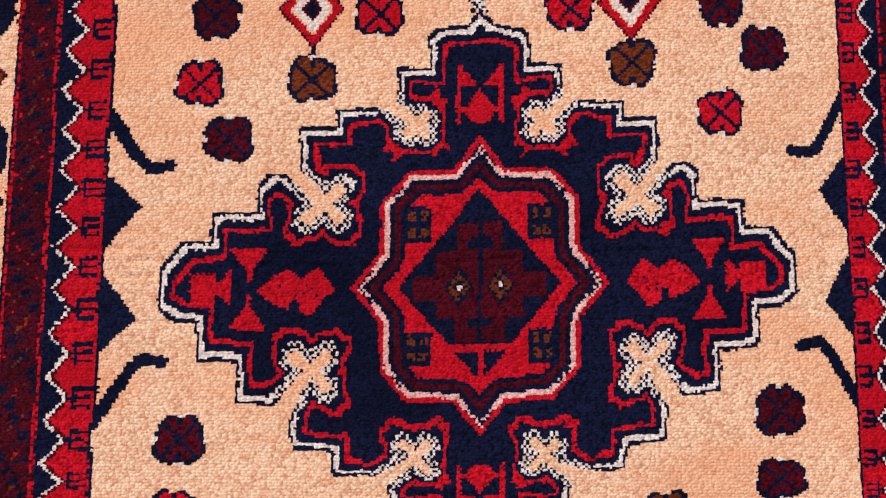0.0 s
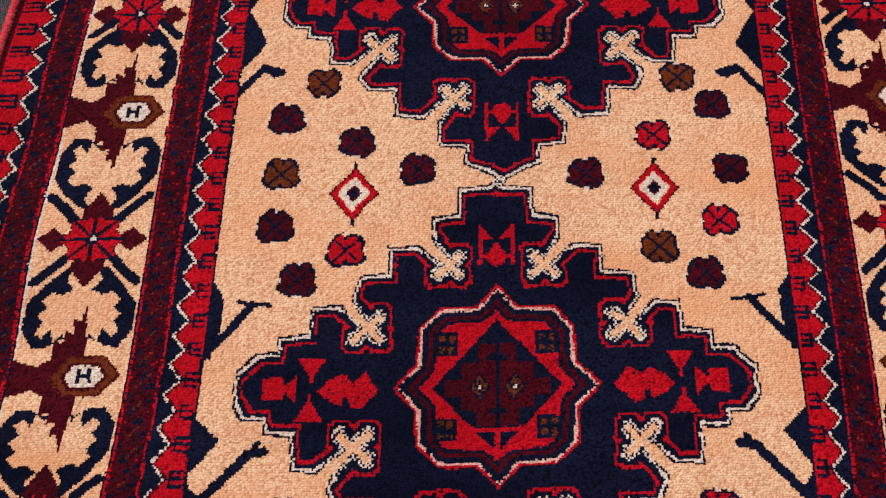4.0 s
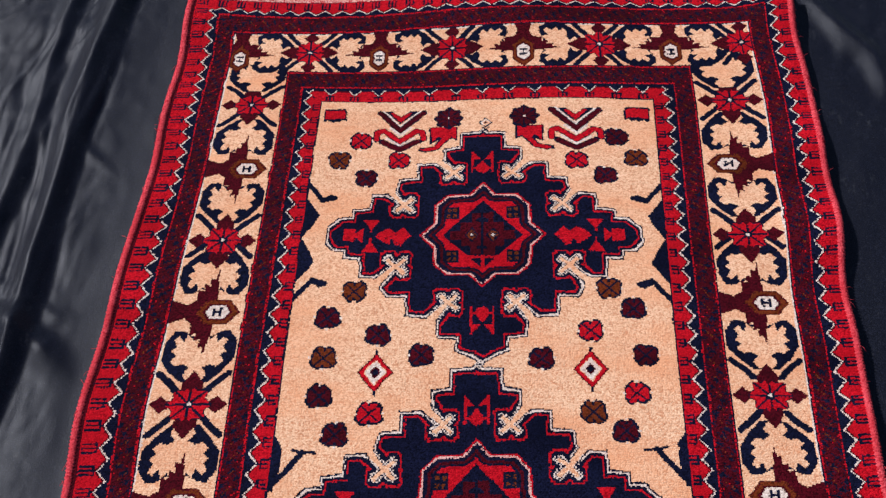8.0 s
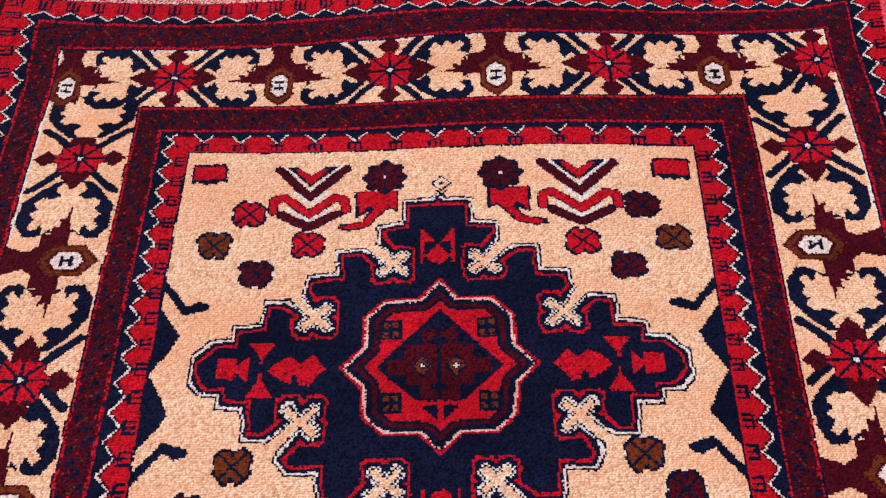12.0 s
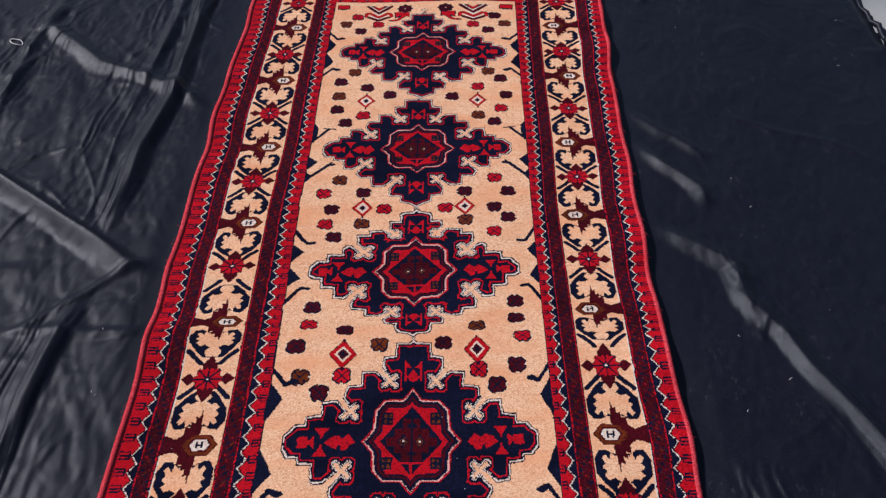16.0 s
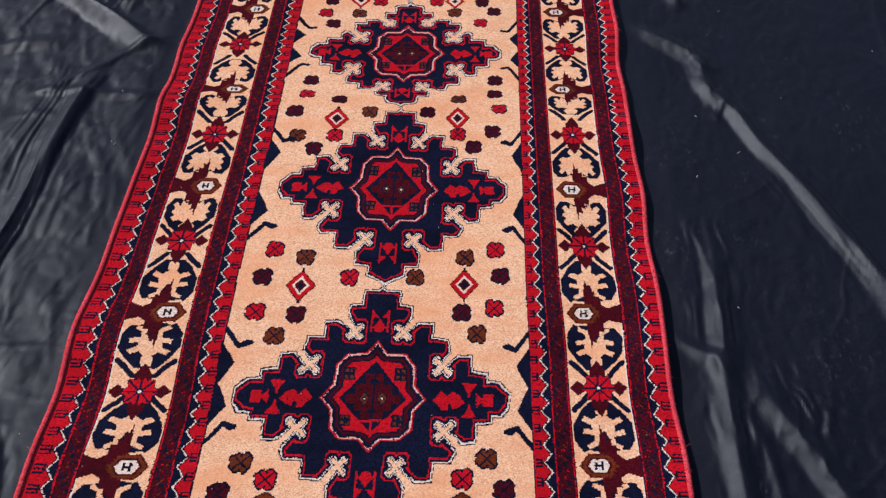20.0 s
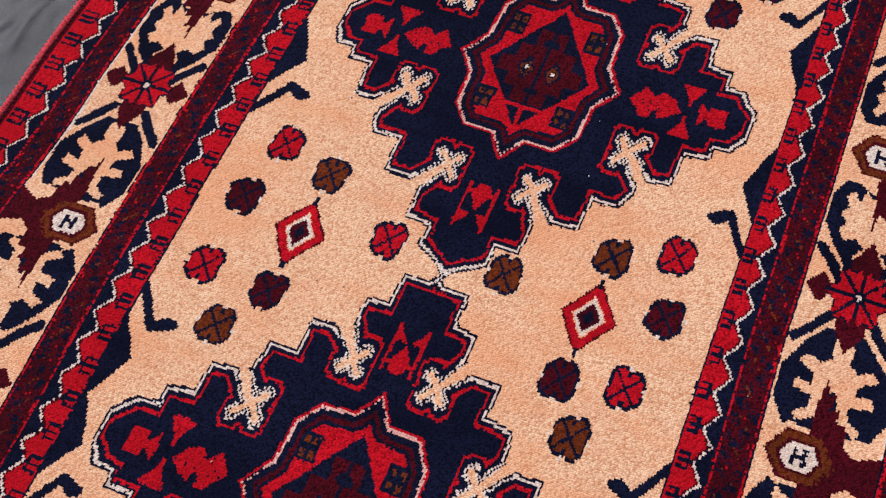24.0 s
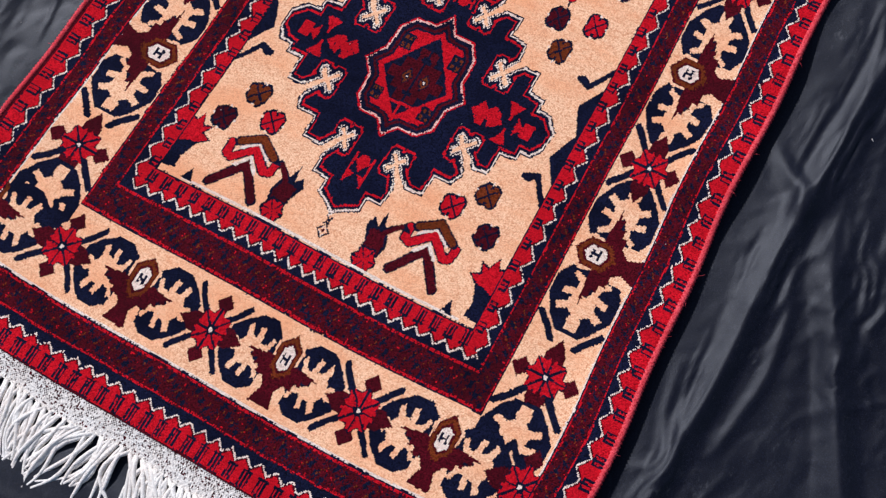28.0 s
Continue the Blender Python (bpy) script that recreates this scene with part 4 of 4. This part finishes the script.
fold(0.016, 0.034, 0.9, (0.58, -1.40), (0.609, -1.488), (0.661, -1.590), (0.731, -1.725), (0.816, -1.851), (0.905, -1.984), (0.963, -2.109), (1.07, -2.35))
fold(0.015, 0.028, 0.9, (0.545, -1.12), (0.545, -1.25), (0.541, -1.40), (0.541, -1.50), (0.545, -1.60), (0.549, -1.70), (0.550, -1.819), (0.537, -1.889), (0.510, -2.00), (0.50, -2.15))
fold(0.008, 0.022, 0.9, (0.42, -1.33), (0.462, -1.358), (0.524, -1.402), (0.545, -1.45))
fold(0.010, 0.052, 0.9, (0.98, -1.28), (1.033, -1.417), (1.058, -1.502), (1.086, -1.624), (1.160, -1.70))
fold(0.008, 0.052, 0.9, (0.97, -1.75), (0.996, -1.848), (1.007, -1.967), (1.08, -2.06))
fold(0.003, 0.010, 1.0, (0.62, -1.43), (0.683, -1.465), (0.800, -1.537), (0.878, -1.647), (0.96, -1.74))
fold(0.003, 0.014, 1.0, (0.965, -0.35), (0.962, -0.471), (0.957, -0.926), (0.972, -1.30))
fold(0.004, 0.014, 1.0, (0.565, -1.50), (0.585, -1.56), (0.60, -1.66), (0.59, -1.80))
fold(0.003, 0.016, 1.0, (0.62, -0.20), (0.72, -0.26), (0.84, -0.30), (0.98, -0.42))
fold(0.008, 0.018, 0.9, (1.11, 0.050), (1.22, -0.035), (1.31, -0.19), (1.405, -0.36), (1.475, -0.50), (1.56, -0.66))
fold(0.017, 0.024, 0.9, (1.56, -0.80), (1.475, -0.657), (1.421, -0.547), (1.368, -0.398), (1.282, -0.203), (1.198, -0.052), (1.09, 0.05))
# bundles of fine pleats: height, half-width of the bundle and its line
crease(0.0026, 0.050, (-0.50, 0.40), (-0.53, 0.10), (-0.55, -0.10), (-0.57, -0.25), (-0.59, -0.45), (-0.62, -0.62))
crease(0.0034, 0.052, (-0.58, -0.66), (-0.62, -0.82), (-0.65, -1.0), (-0.665, -1.18), (-0.69, -1.36), (-0.72, -1.56), (-0.74, -1.74), (-0.80, -2.0), (-0.86, -2.5))
crease(0.0030, 0.050, (-0.80, 0.22), (-0.847, 0.060), (-0.88, -0.13), (-0.905, -0.29))
crease(0.0040, 0.060, (-0.94, -0.45), (-0.97, -0.628), (-1.01, -0.840), (-1.04, -0.954), (-1.07, -1.139), (-1.12, -1.5))
crease(0.0016, 0.040, (-0.56, 0.42), (-0.60, 0.10), (-0.66, -0.20), (-0.70, -0.42))
crease(0.0016, 0.034, (-0.62, -1.62), (-0.64, -1.78), (-0.66, -2.05))
crease(0.0024, 0.032, (0.55, -0.58), (0.60, -0.74), (0.62, -0.86))
crease(0.0028, 0.040, (0.54, -1.05), (0.55, -1.35), (0.56, -1.62))
crease(0.0024, 0.034, (0.62, -1.38), (0.66, -1.52), (0.72, -1.66))
crease(0.0020, 0.040, (0.66, -0.88), (0.74, -1.04), (0.83, -1.23), (0.90, -1.42), (0.97, -1.58))
crease(0.0020, 0.036, (0.50, -1.62), (0.535, -1.82), (0.51, -2.0), (0.49, -2.15))


# the outline of the sheet, seen from above, and a rolled hem along it
def lattice(x, y, seed):
    """Smooth random heights, -1 to 1."""
    table = np.random.RandomState(seed).rand(256, 256) * 2 - 1
    i, j = np.floor(x).astype(int), np.floor(y).astype(int)
    a, b = smooth(x - i), smooth(y - j)
    return (table[i % 256, j % 256] * (1 - a) + table[(i + 1) % 256, j % 256] * a) * (1 - b) + (table[i % 256, (j + 1) % 256] * (1 - a) + table[(i + 1) % 256, (j + 1) % 256] * a) * b


def rumple(x, y, size, seed, turn, stretch):
    """Soft crumples, longer one way than the other, that bend into each other."""
    c, s = math.cos(turn), math.sin(turn)
    p, q = (c * x + s * y) / size, (c * y - s * x) / size / stretch
    bend = lattice(p * 0.35 + 90, q * 0.5 + 70, seed + 1)
    p, q = p + 1.3 * bend, q + 0.7 * lattice(p * 0.5 + 20, q * 0.7 + 50, seed + 2)
    return lattice(p + 40, q + 40, seed) + 0.5 * lattice(2.1 * p + 60, 2.1 * q + 30, seed + 3)


SHEET_EDGE = [(-1.04, 0.62), (-1.18, 0.04), (-1.235, -0.19), (-1.285, -0.42), (-1.52, -1.30), (-1.66, -2.60), (1.95, -2.60), (1.80, -1.05), (1.533, -0.447), (1.457, -0.327), (1.345, -0.190), (1.259, -0.032), (1.137, 0.038), (1.04, 0.07), (0.99, 0.62)]


def sheet_height(x, y):
    z = np.zeros(x.shape)
    for k, (pts, tall, wide, lean) in enumerate(FOLDS):
        wig = 0.004 * np.sin(11 * x + 7 * y + 3 * pts[0][0]) + 0.002 * np.sin(31 * x - 23 * y + k)
        d, t = line_distance(x + wig, y - wig, pts)
        run = (pts[-1][0] - pts[0][0], pts[-1][1] - pts[0][1])
        if 0.63 * run[1] - 0.77 * run[0] < 0:
            d = -d
        fade = smooth(t / 0.14 + 0.05) * smooth((1 - t) / 0.2 + 0.05)
        swell = 1 + 0.14 * np.sin(9 * t + 1.7 * k) + 0.05 * np.sin(23 * t + k)
        flank = np.clip(np.where(d > 0, d / (wide * swell), -d / (wide * lean)), 0, 1)
        # a long even flank, a rounded crest and a soft foot
        z = z + 0.8 * tall * fade * (0.9 + 0.1 * swell) * (0.4 * (0.5 + 0.5 * np.cos(math.pi * flank)) + 0.6 * (1 - flank) ** 1.15)
    calm = 1 / (1 + (z / 0.007) ** 2)  # a tall fold is drawn tight and smooth
    for k, (pts, tall, wide) in enumerate(CREASES):
        d, t = line_distance(x + 0.003 * np.sin(19 * y + k), y, pts)
        f = d + 0.012 * lattice(t * 9 + 3, d * 14 + 30, 60 + k)
        pleat = np.abs(lattice(f / 0.012 + 60, t * 6 + 11, 40 + k)) + 0.7 * np.abs(lattice(f / 0.024 + 30, t * 4 + 5, 80 + k))
        z += 1.6 * tall * (1.2 - pleat) ** 2 * np.exp(-(d / wide) ** 2) * smooth(t * 6) * smooth((1 - t) * 6)
    z += 0.0026 * np.sin(3.1 * x + 1.7 * y + 0.5) * np.sin(2.3 * y - 1.1 * x) + 0.0011 * np.sin(8.3 * x - 5.1 * y) * np.sin(6.7 * y + 3.3 * x + 1)
    # the wide side is crumpled, the other one nearly smooth
    left = 0.16 + 0.84 * smooth((-x - 0.30) / 0.3) + 0.30 * smooth((x - 0.3) / 0.1) * smooth((-y - 0.9) / 0.4)
    z += calm * left * (0.0022 * rumple(x, y, 0.17, 3, 0.25, 1.8) + 0.0013 * rumple(x, y, 0.075, 8, -0.2, 2.0))
    z += calm * (0.5 + 0.5 * left) * (0.0013 * rumple(x, y, 0.034, 13, 0.1, 2.2) + 0.0009 * rumple(x, y, 0.016, 19, -0.4, 1.8))
    # sharp little creases that run a short way and fade
    for size, turn, seed, tall in ((0.11, 0.5, 31, 0.0030), (0.09, -0.7, 37, 0.0026), (0.06, 1.3, 43, 0.0016)):
        z += calm * (0.38 + 0.62 * left) * tall * np.maximum(0, 1 - 7 * np.abs(rumple(x, y, size, seed, turn, 2.6))) * smooth(rumple(x, y, 0.16, seed + 5, turn, 1.2))
    # flat where the rug weighs it down
    half = (0.2115 - 0.01515 * y) / 75 * 150
    out = np.maximum(np.abs(x + 0.005) - half, np.maximum(y - 0.44, -2.15 - y))
    z = np.maximum(z + 0.003, -0.001) * smooth((out + 0.004) / 0.06) + GROUND
    # along its edge the cloth drops to the pavement
    drop = smooth(1 - segments(x, y, SHEET_EDGE)[0] / 0.035)
    return z + (GROUND - 0.010 - z) * drop


def edge_noise(p):
    return 0.006 * math.sin(p[0] * 41 + p[1] * 29) + 0.004 * math.sin(p[1] * 83 - p[0] * 57)


def dense(pts, step):
    out = []
    for a, b in zip(pts, pts[1:] + pts[:1]):
        k = max(1, int(math.dist(a, b) / step))
        for i in range(k):
            p = (a[0] + (b[0] - a[0]) * i / k, a[1] + (b[1] - a[1]) * i / k)
            e = edge_noise(p)
            out.append((p[0] + e, p[1] + e))
    return out


fabric, n, l, b = shader("black_fabric", 0.5, Specular_IOR_Level=0.21, Specular_Tint=(0.84, 0.90, 1.0, 1))
weave = noise_node(n, l, 900, 2.0, 0.7)
cloud = noise_node(n, l, 3.0, 5.0, 0.6)
tone = ramp(n, l, cloud.outputs[0], [(0.3, (0.0042, 0.0049, 0.0104)), (0.75, (0.0072, 0.0083, 0.0150))])
# glints of the weave painted into the colour: pale specks and brightened threads
sparkle = noise_node(n, l, 480, 3.0, 0.8)
specks = ramp(n, l, sparkle.outputs[0], [(0.61, (0, 0, 0)), (0.75, (1, 1, 1))])
threads = ramp(n, l, weave.outputs[0], [(0.30, (0.25, 0.25, 0.25)), (0.52, (0.95, 0.95, 0.95)), (0.70, (3.0, 3.0, 2.9))])
cloth_tone = mix(n, l, tone.outputs[0], threads.outputs[0], 1.0, "MULTIPLY")
cloth_tone = mix(n, l, cloth_tone, (0.10, 0.10, 0.105), mix(n, l, (0, 0, 0), specks.outputs[0], 0.5))
# pale scuffs: short scratches in a few worn patches
scratch = noise_node(n, l, 1.0, 4.0, 0.7, (130, 60, 30))
worn = noise_node(n, l, 9.0, 3.0, 0.6)
scuff = mix(n, l, ramp(n, l, scratch.outputs[0], [(0.57, (0, 0, 0)), (0.72, (0.7, 0.7, 0.7))]).outputs[0], ramp(n, l, worn.outputs[0], [(0.50, (0, 0, 0)), (0.70, (1, 1, 1))]).outputs[0], 1.0, "MULTIPLY")
l.new(mix(n, l, cloth_tone, (0.055, 0.058, 0.065), scuff), b.inputs["Base Color"])
gloss = noise_node(n, l, 7.0, 4.0, 0.6)
gr = n.new("ShaderNodeMapRange")
gr.inputs["To Min"].default_value, gr.inputs["To Max"].default_value = 0.34, 0.44
l.new(gloss.outputs[0], gr.inputs[0])
l.new(gr.outputs[0], b.inputs["Roughness"])
wr = noise_node(n, l, 1.0, 6.0, 0.62, (34, 16, 10))
wr.noise_type = "RIDGED_MULTIFRACTAL"
wr.normalize = True
b1 = n.new("ShaderNodeBump")
b1.inputs["Strength"].default_value, b1.inputs["Distance"].default_value = 0.28, 0.004
l.new(wr.outputs[0], b1.inputs["Height"])
b2 = n.new("ShaderNodeBump")
b2.inputs["Strength"].default_value, b2.inputs["Distance"].default_value = 0.52, 0.0007
l.new(weave.outputs[0], b2.inputs["Height"])
l.new(b1.outputs[0], b2.inputs["Normal"])
l.new(b2.outputs[0], b.inputs["Normal"])

xs = np.concatenate([np.arange(-1.70, -1.10, 0.008), np.arange(-1.10, -0.415, 0.0032), np.arange(-0.415, -0.30, 0.008), np.arange(-0.30, 0.30, 0.03), np.arange(0.30, 0.415, 0.008), np.arange(0.415, 0.80, 0.0036), np.arange(0.80, 1.98, 0.0062)])
ys = np.arange(-2.62, 0.64, 0.0052)
SX, SY = np.meshgrid(xs, ys)
SZ = sheet_height(SX, SY)
_, keep = segments(SX, SY, SHEET_EDGE)
full = keep[:-1, :-1] & keep[1:, :-1] & keep[:-1, 1:] & keep[1:, 1:]
jj, ii = np.nonzero(full)
w = SX.shape[1]
quads = np.stack([jj * w + ii, jj * w + ii + 1, (jj + 1) * w + ii + 1, (jj + 1) * w + ii], 1)
used, inv = np.unique(quads, return_inverse=True)
me = bpy.data.meshes.new("cloth")
me.from_pydata(np.stack([SX, SY, SZ], -1).reshape(-1, 3)[used].tolist(), [], inv.reshape(-1, 4).tolist())
me.materials.append(fabric)
me.polygons.foreach_set("use_smooth", [True] * len(me.polygons))
sheet = new("black_sheet")
tagged(sheet, "wrinkled black satin sheet spread under the rug", "sheet")
cloth = new("cloth", me)
cloth.parent = sheet
bm = bmesh.new()
loop = dense(SHEET_EDGE, 0.03)
loop.append(loop[0])
hx, hy = np.array(loop).T
hz = sheet_height(hx, hy)
tube(bm, [Vector((x, y, z + 0.002)) for x, y, z in zip(hx, hy, hz)], [0.0065 + 0.003 * math.sin(k * 1.7) * math.sin(k * 0.37) for k in range(len(loop))], 6)
part("hem", bm, fabric, sheet, "rolled black hem of the sheet")
# at one corner the edge is rolled over twice into a thick glossy tube
bm = bmesh.new()
roll = [(1.03, 0.055), (1.10, 0.048), (1.18, 0.010), (1.25, -0.050), (1.30, -0.125), (1.355, -0.215), (1.41, -0.300), (1.455, -0.352), (1.49, -0.40)]
along_roll = np.linspace(0, len(roll) - 1, 60)
rx, ry = np.interp(along_roll, range(len(roll)), [p[0] for p in roll]), np.interp(along_roll, range(len(roll)), [p[1] for p in roll])
girth = (0.020 + 0.002 * np.sin(along_roll * 3.1) + 0.0015 * np.sin(along_roll * 7.7 + 1)) * np.interp(along_roll, [0, 1, 6.6, 8], [0.5, 1, 1, 0.35])
tube(bm, [Vector((x, y, GROUND + 0.012)) for x, y in zip(rx, ry)], girth, 12)
for q in bm.verts:
    q.co.z = GROUND - 0.008 + (q.co.z - GROUND + 0.012) * 0.75
part("rolled_corner", bm, fabric, sheet, "thick doubled roll of the sheet's edge")

# ---- grey tarpaulin under the sheet's corner ----
tarp_mat, n, l, b = shader("grey_tarpaulin", 0.55)
c = noise_node(n, l, 5.0, 5.0, 0.6)
l.new(ramp(n, l, c.outputs[0], [(0.3, (0.115, 0.13, 0.14)), (0.75, (0.16, 0.175, 0.185))]).outputs[0], b.inputs["Base Color"])
bm = bmesh.new()
TARP = [(0.96, 0.10), (1.00, 0.60), (1.10, 0.60), (1.285, 0.09), (1.365, -0.130), (1.425, -0.250), (1.36, -0.24), (1.15, -0.02)]
top = [bm.verts.new((x, y, GROUND - 0.0122)) for x, y in TARP]
bot = [bm.verts.new((x, y, GROUND - 0.0142)) for x, y in TARP]
bm.faces.new(top)
bm.faces.new(bot[::-1])
for k in range(len(TARP)):
    bm.faces.new((top[k - 1], bot[k - 1], bot[k], top[k]))
part("grey_tarpaulin", bm, tarp_mat, None, "")
tagged(bpy.data.objects["grey_tarpaulin"], "grey plastic tarpaulin showing past the black sheet", "tarpaulin")

# ---- pavement to the horizon ----
stone, n, l, b = shader("pale_stone", 0.85)
big = noise_node(n, l, 2.2, 6.0, 0.65)
blot = noise_node(n, l, 46, 5.0, 0.7)
grit = noise_node(n, l, 210, 3.0, 0.7)
tone = ramp(n, l, big.outputs[0], [(0.3, (0.70, 0.665, 0.58)), (0.7, (0.86, 0.825, 0.735))])
pit = ramp(n, l, blot.outputs[0], [(0.34, (0.42, 0.37, 0.30)), (0.45, (0.88, 0.86, 0.82)), (0.52, (1, 1, 1))])
sand = ramp(n, l, grit.outputs[0], [(0.30, (0.74, 0.71, 0.66)), (0.55, (1, 1, 1))])
# slabs of about two feet with pale mortar between them
tc = n.new("ShaderNodeTexCoord")
blocks = n.new("ShaderNodeTexBrick")
blocks.inputs["Scale"].default_value, blocks.inputs["Mortar Size"].default_value, blocks.inputs["Mortar Smooth"].default_value = 1.7, 0.010, 0.8
blocks.inputs["Color1"].default_value = blocks.inputs["Color2"].default_value = (0, 0, 0, 1)
blocks.inputs["Mortar"].default_value = (1, 1, 1, 1)
l.new(tc.outputs["Object"], blocks.inputs["Vector"])
surface = mix(n, l, mix(n, l, tone.outputs[0], pit.outputs[0], 0.75, "MULTIPLY"), sand.outputs[0], 0.8, "MULTIPLY")
l.new(mix(n, l, surface, (0.84, 0.81, 0.74), mix(n, l, (0, 0, 0), blocks.outputs["Color"], 0.7)), b.inputs["Base Color"])
bp = n.new("ShaderNodeBump")
bp.inputs["Strength"].default_value, bp.inputs["Distance"].default_value = 0.6, 0.004
l.new(blot.outputs[0], bp.inputs["Height"])
l.new(bp.outputs[0], b.inputs["Normal"])
bm = bmesh.new()
bmesh.ops.create_grid(bm, x_segments=8, y_segments=8, size=400)
for v in bm.verts:
    v.co.z = GROUND - 0.016
tagged(part("ground", bm, stone), "pale rough stone pavement in sunlight", "pavement", kind="structure")

# ---- a curled thread and lint on the sheet ----
THREAD_AT = (-0.915, 0.030)
bm = bmesh.new()
path = []
for t in np.linspace(0, 1, 22):
    a = 4.6 * t
    x, y = THREAD_AT[0] + 0.030 * math.cos(a) * (1 - 0.5 * t) + 0.03 * t, THREAD_AT[1] + 0.018 * math.sin(a) + 0.02 * t
    path.append(Vector((x, y, float(sheet_height(np.array(x), np.array(y))) + 0.0015)))
tube(bm, path, 0.0012, 5)
tagged(part("thread", bm, COTTON), "curled white cotton thread lying on the black sheet", "thread")
bm = bmesh.new()
for k in range(90):
    x, y = rnd.uniform(-1.1, 1.3), rnd.uniform(-2.2, 0.2)
    if abs(x) < 0.52:
        continue
    z = float(sheet_height(np.array(x), np.array(y))) + 0.0008
    a, ln = rnd.uniform(0, 3.1), rnd.uniform(0.001, 0.005)
    d = Vector((math.cos(a), math.sin(a), 0)) * ln
    tube(bm, [Vector((x, y, z)), Vector((x, y, z)) + d, Vector((x, y, z)) + d * 1.6 + Vector((0.001, 0, 0))], 0.0005, 4)
for k in range(34):
    u, v = rnd.uniform(-140, 140), rnd.uniform(-655, -300)
    x, y, z = (float(q) for q in lay(u, v))
    a, p = rnd.uniform(0, 6.28), Vector((x, y, z + 0.0006))
    tube(bm, [p, p + Vector((math.cos(a), math.sin(a), 0.2)) * rnd.uniform(0.0007, 0.002)], 0.0005, 4)
tagged(part("lint", bm, COTTON), "scattered specks of pale lint on the black sheet and rug", "lint", kind="stuff")
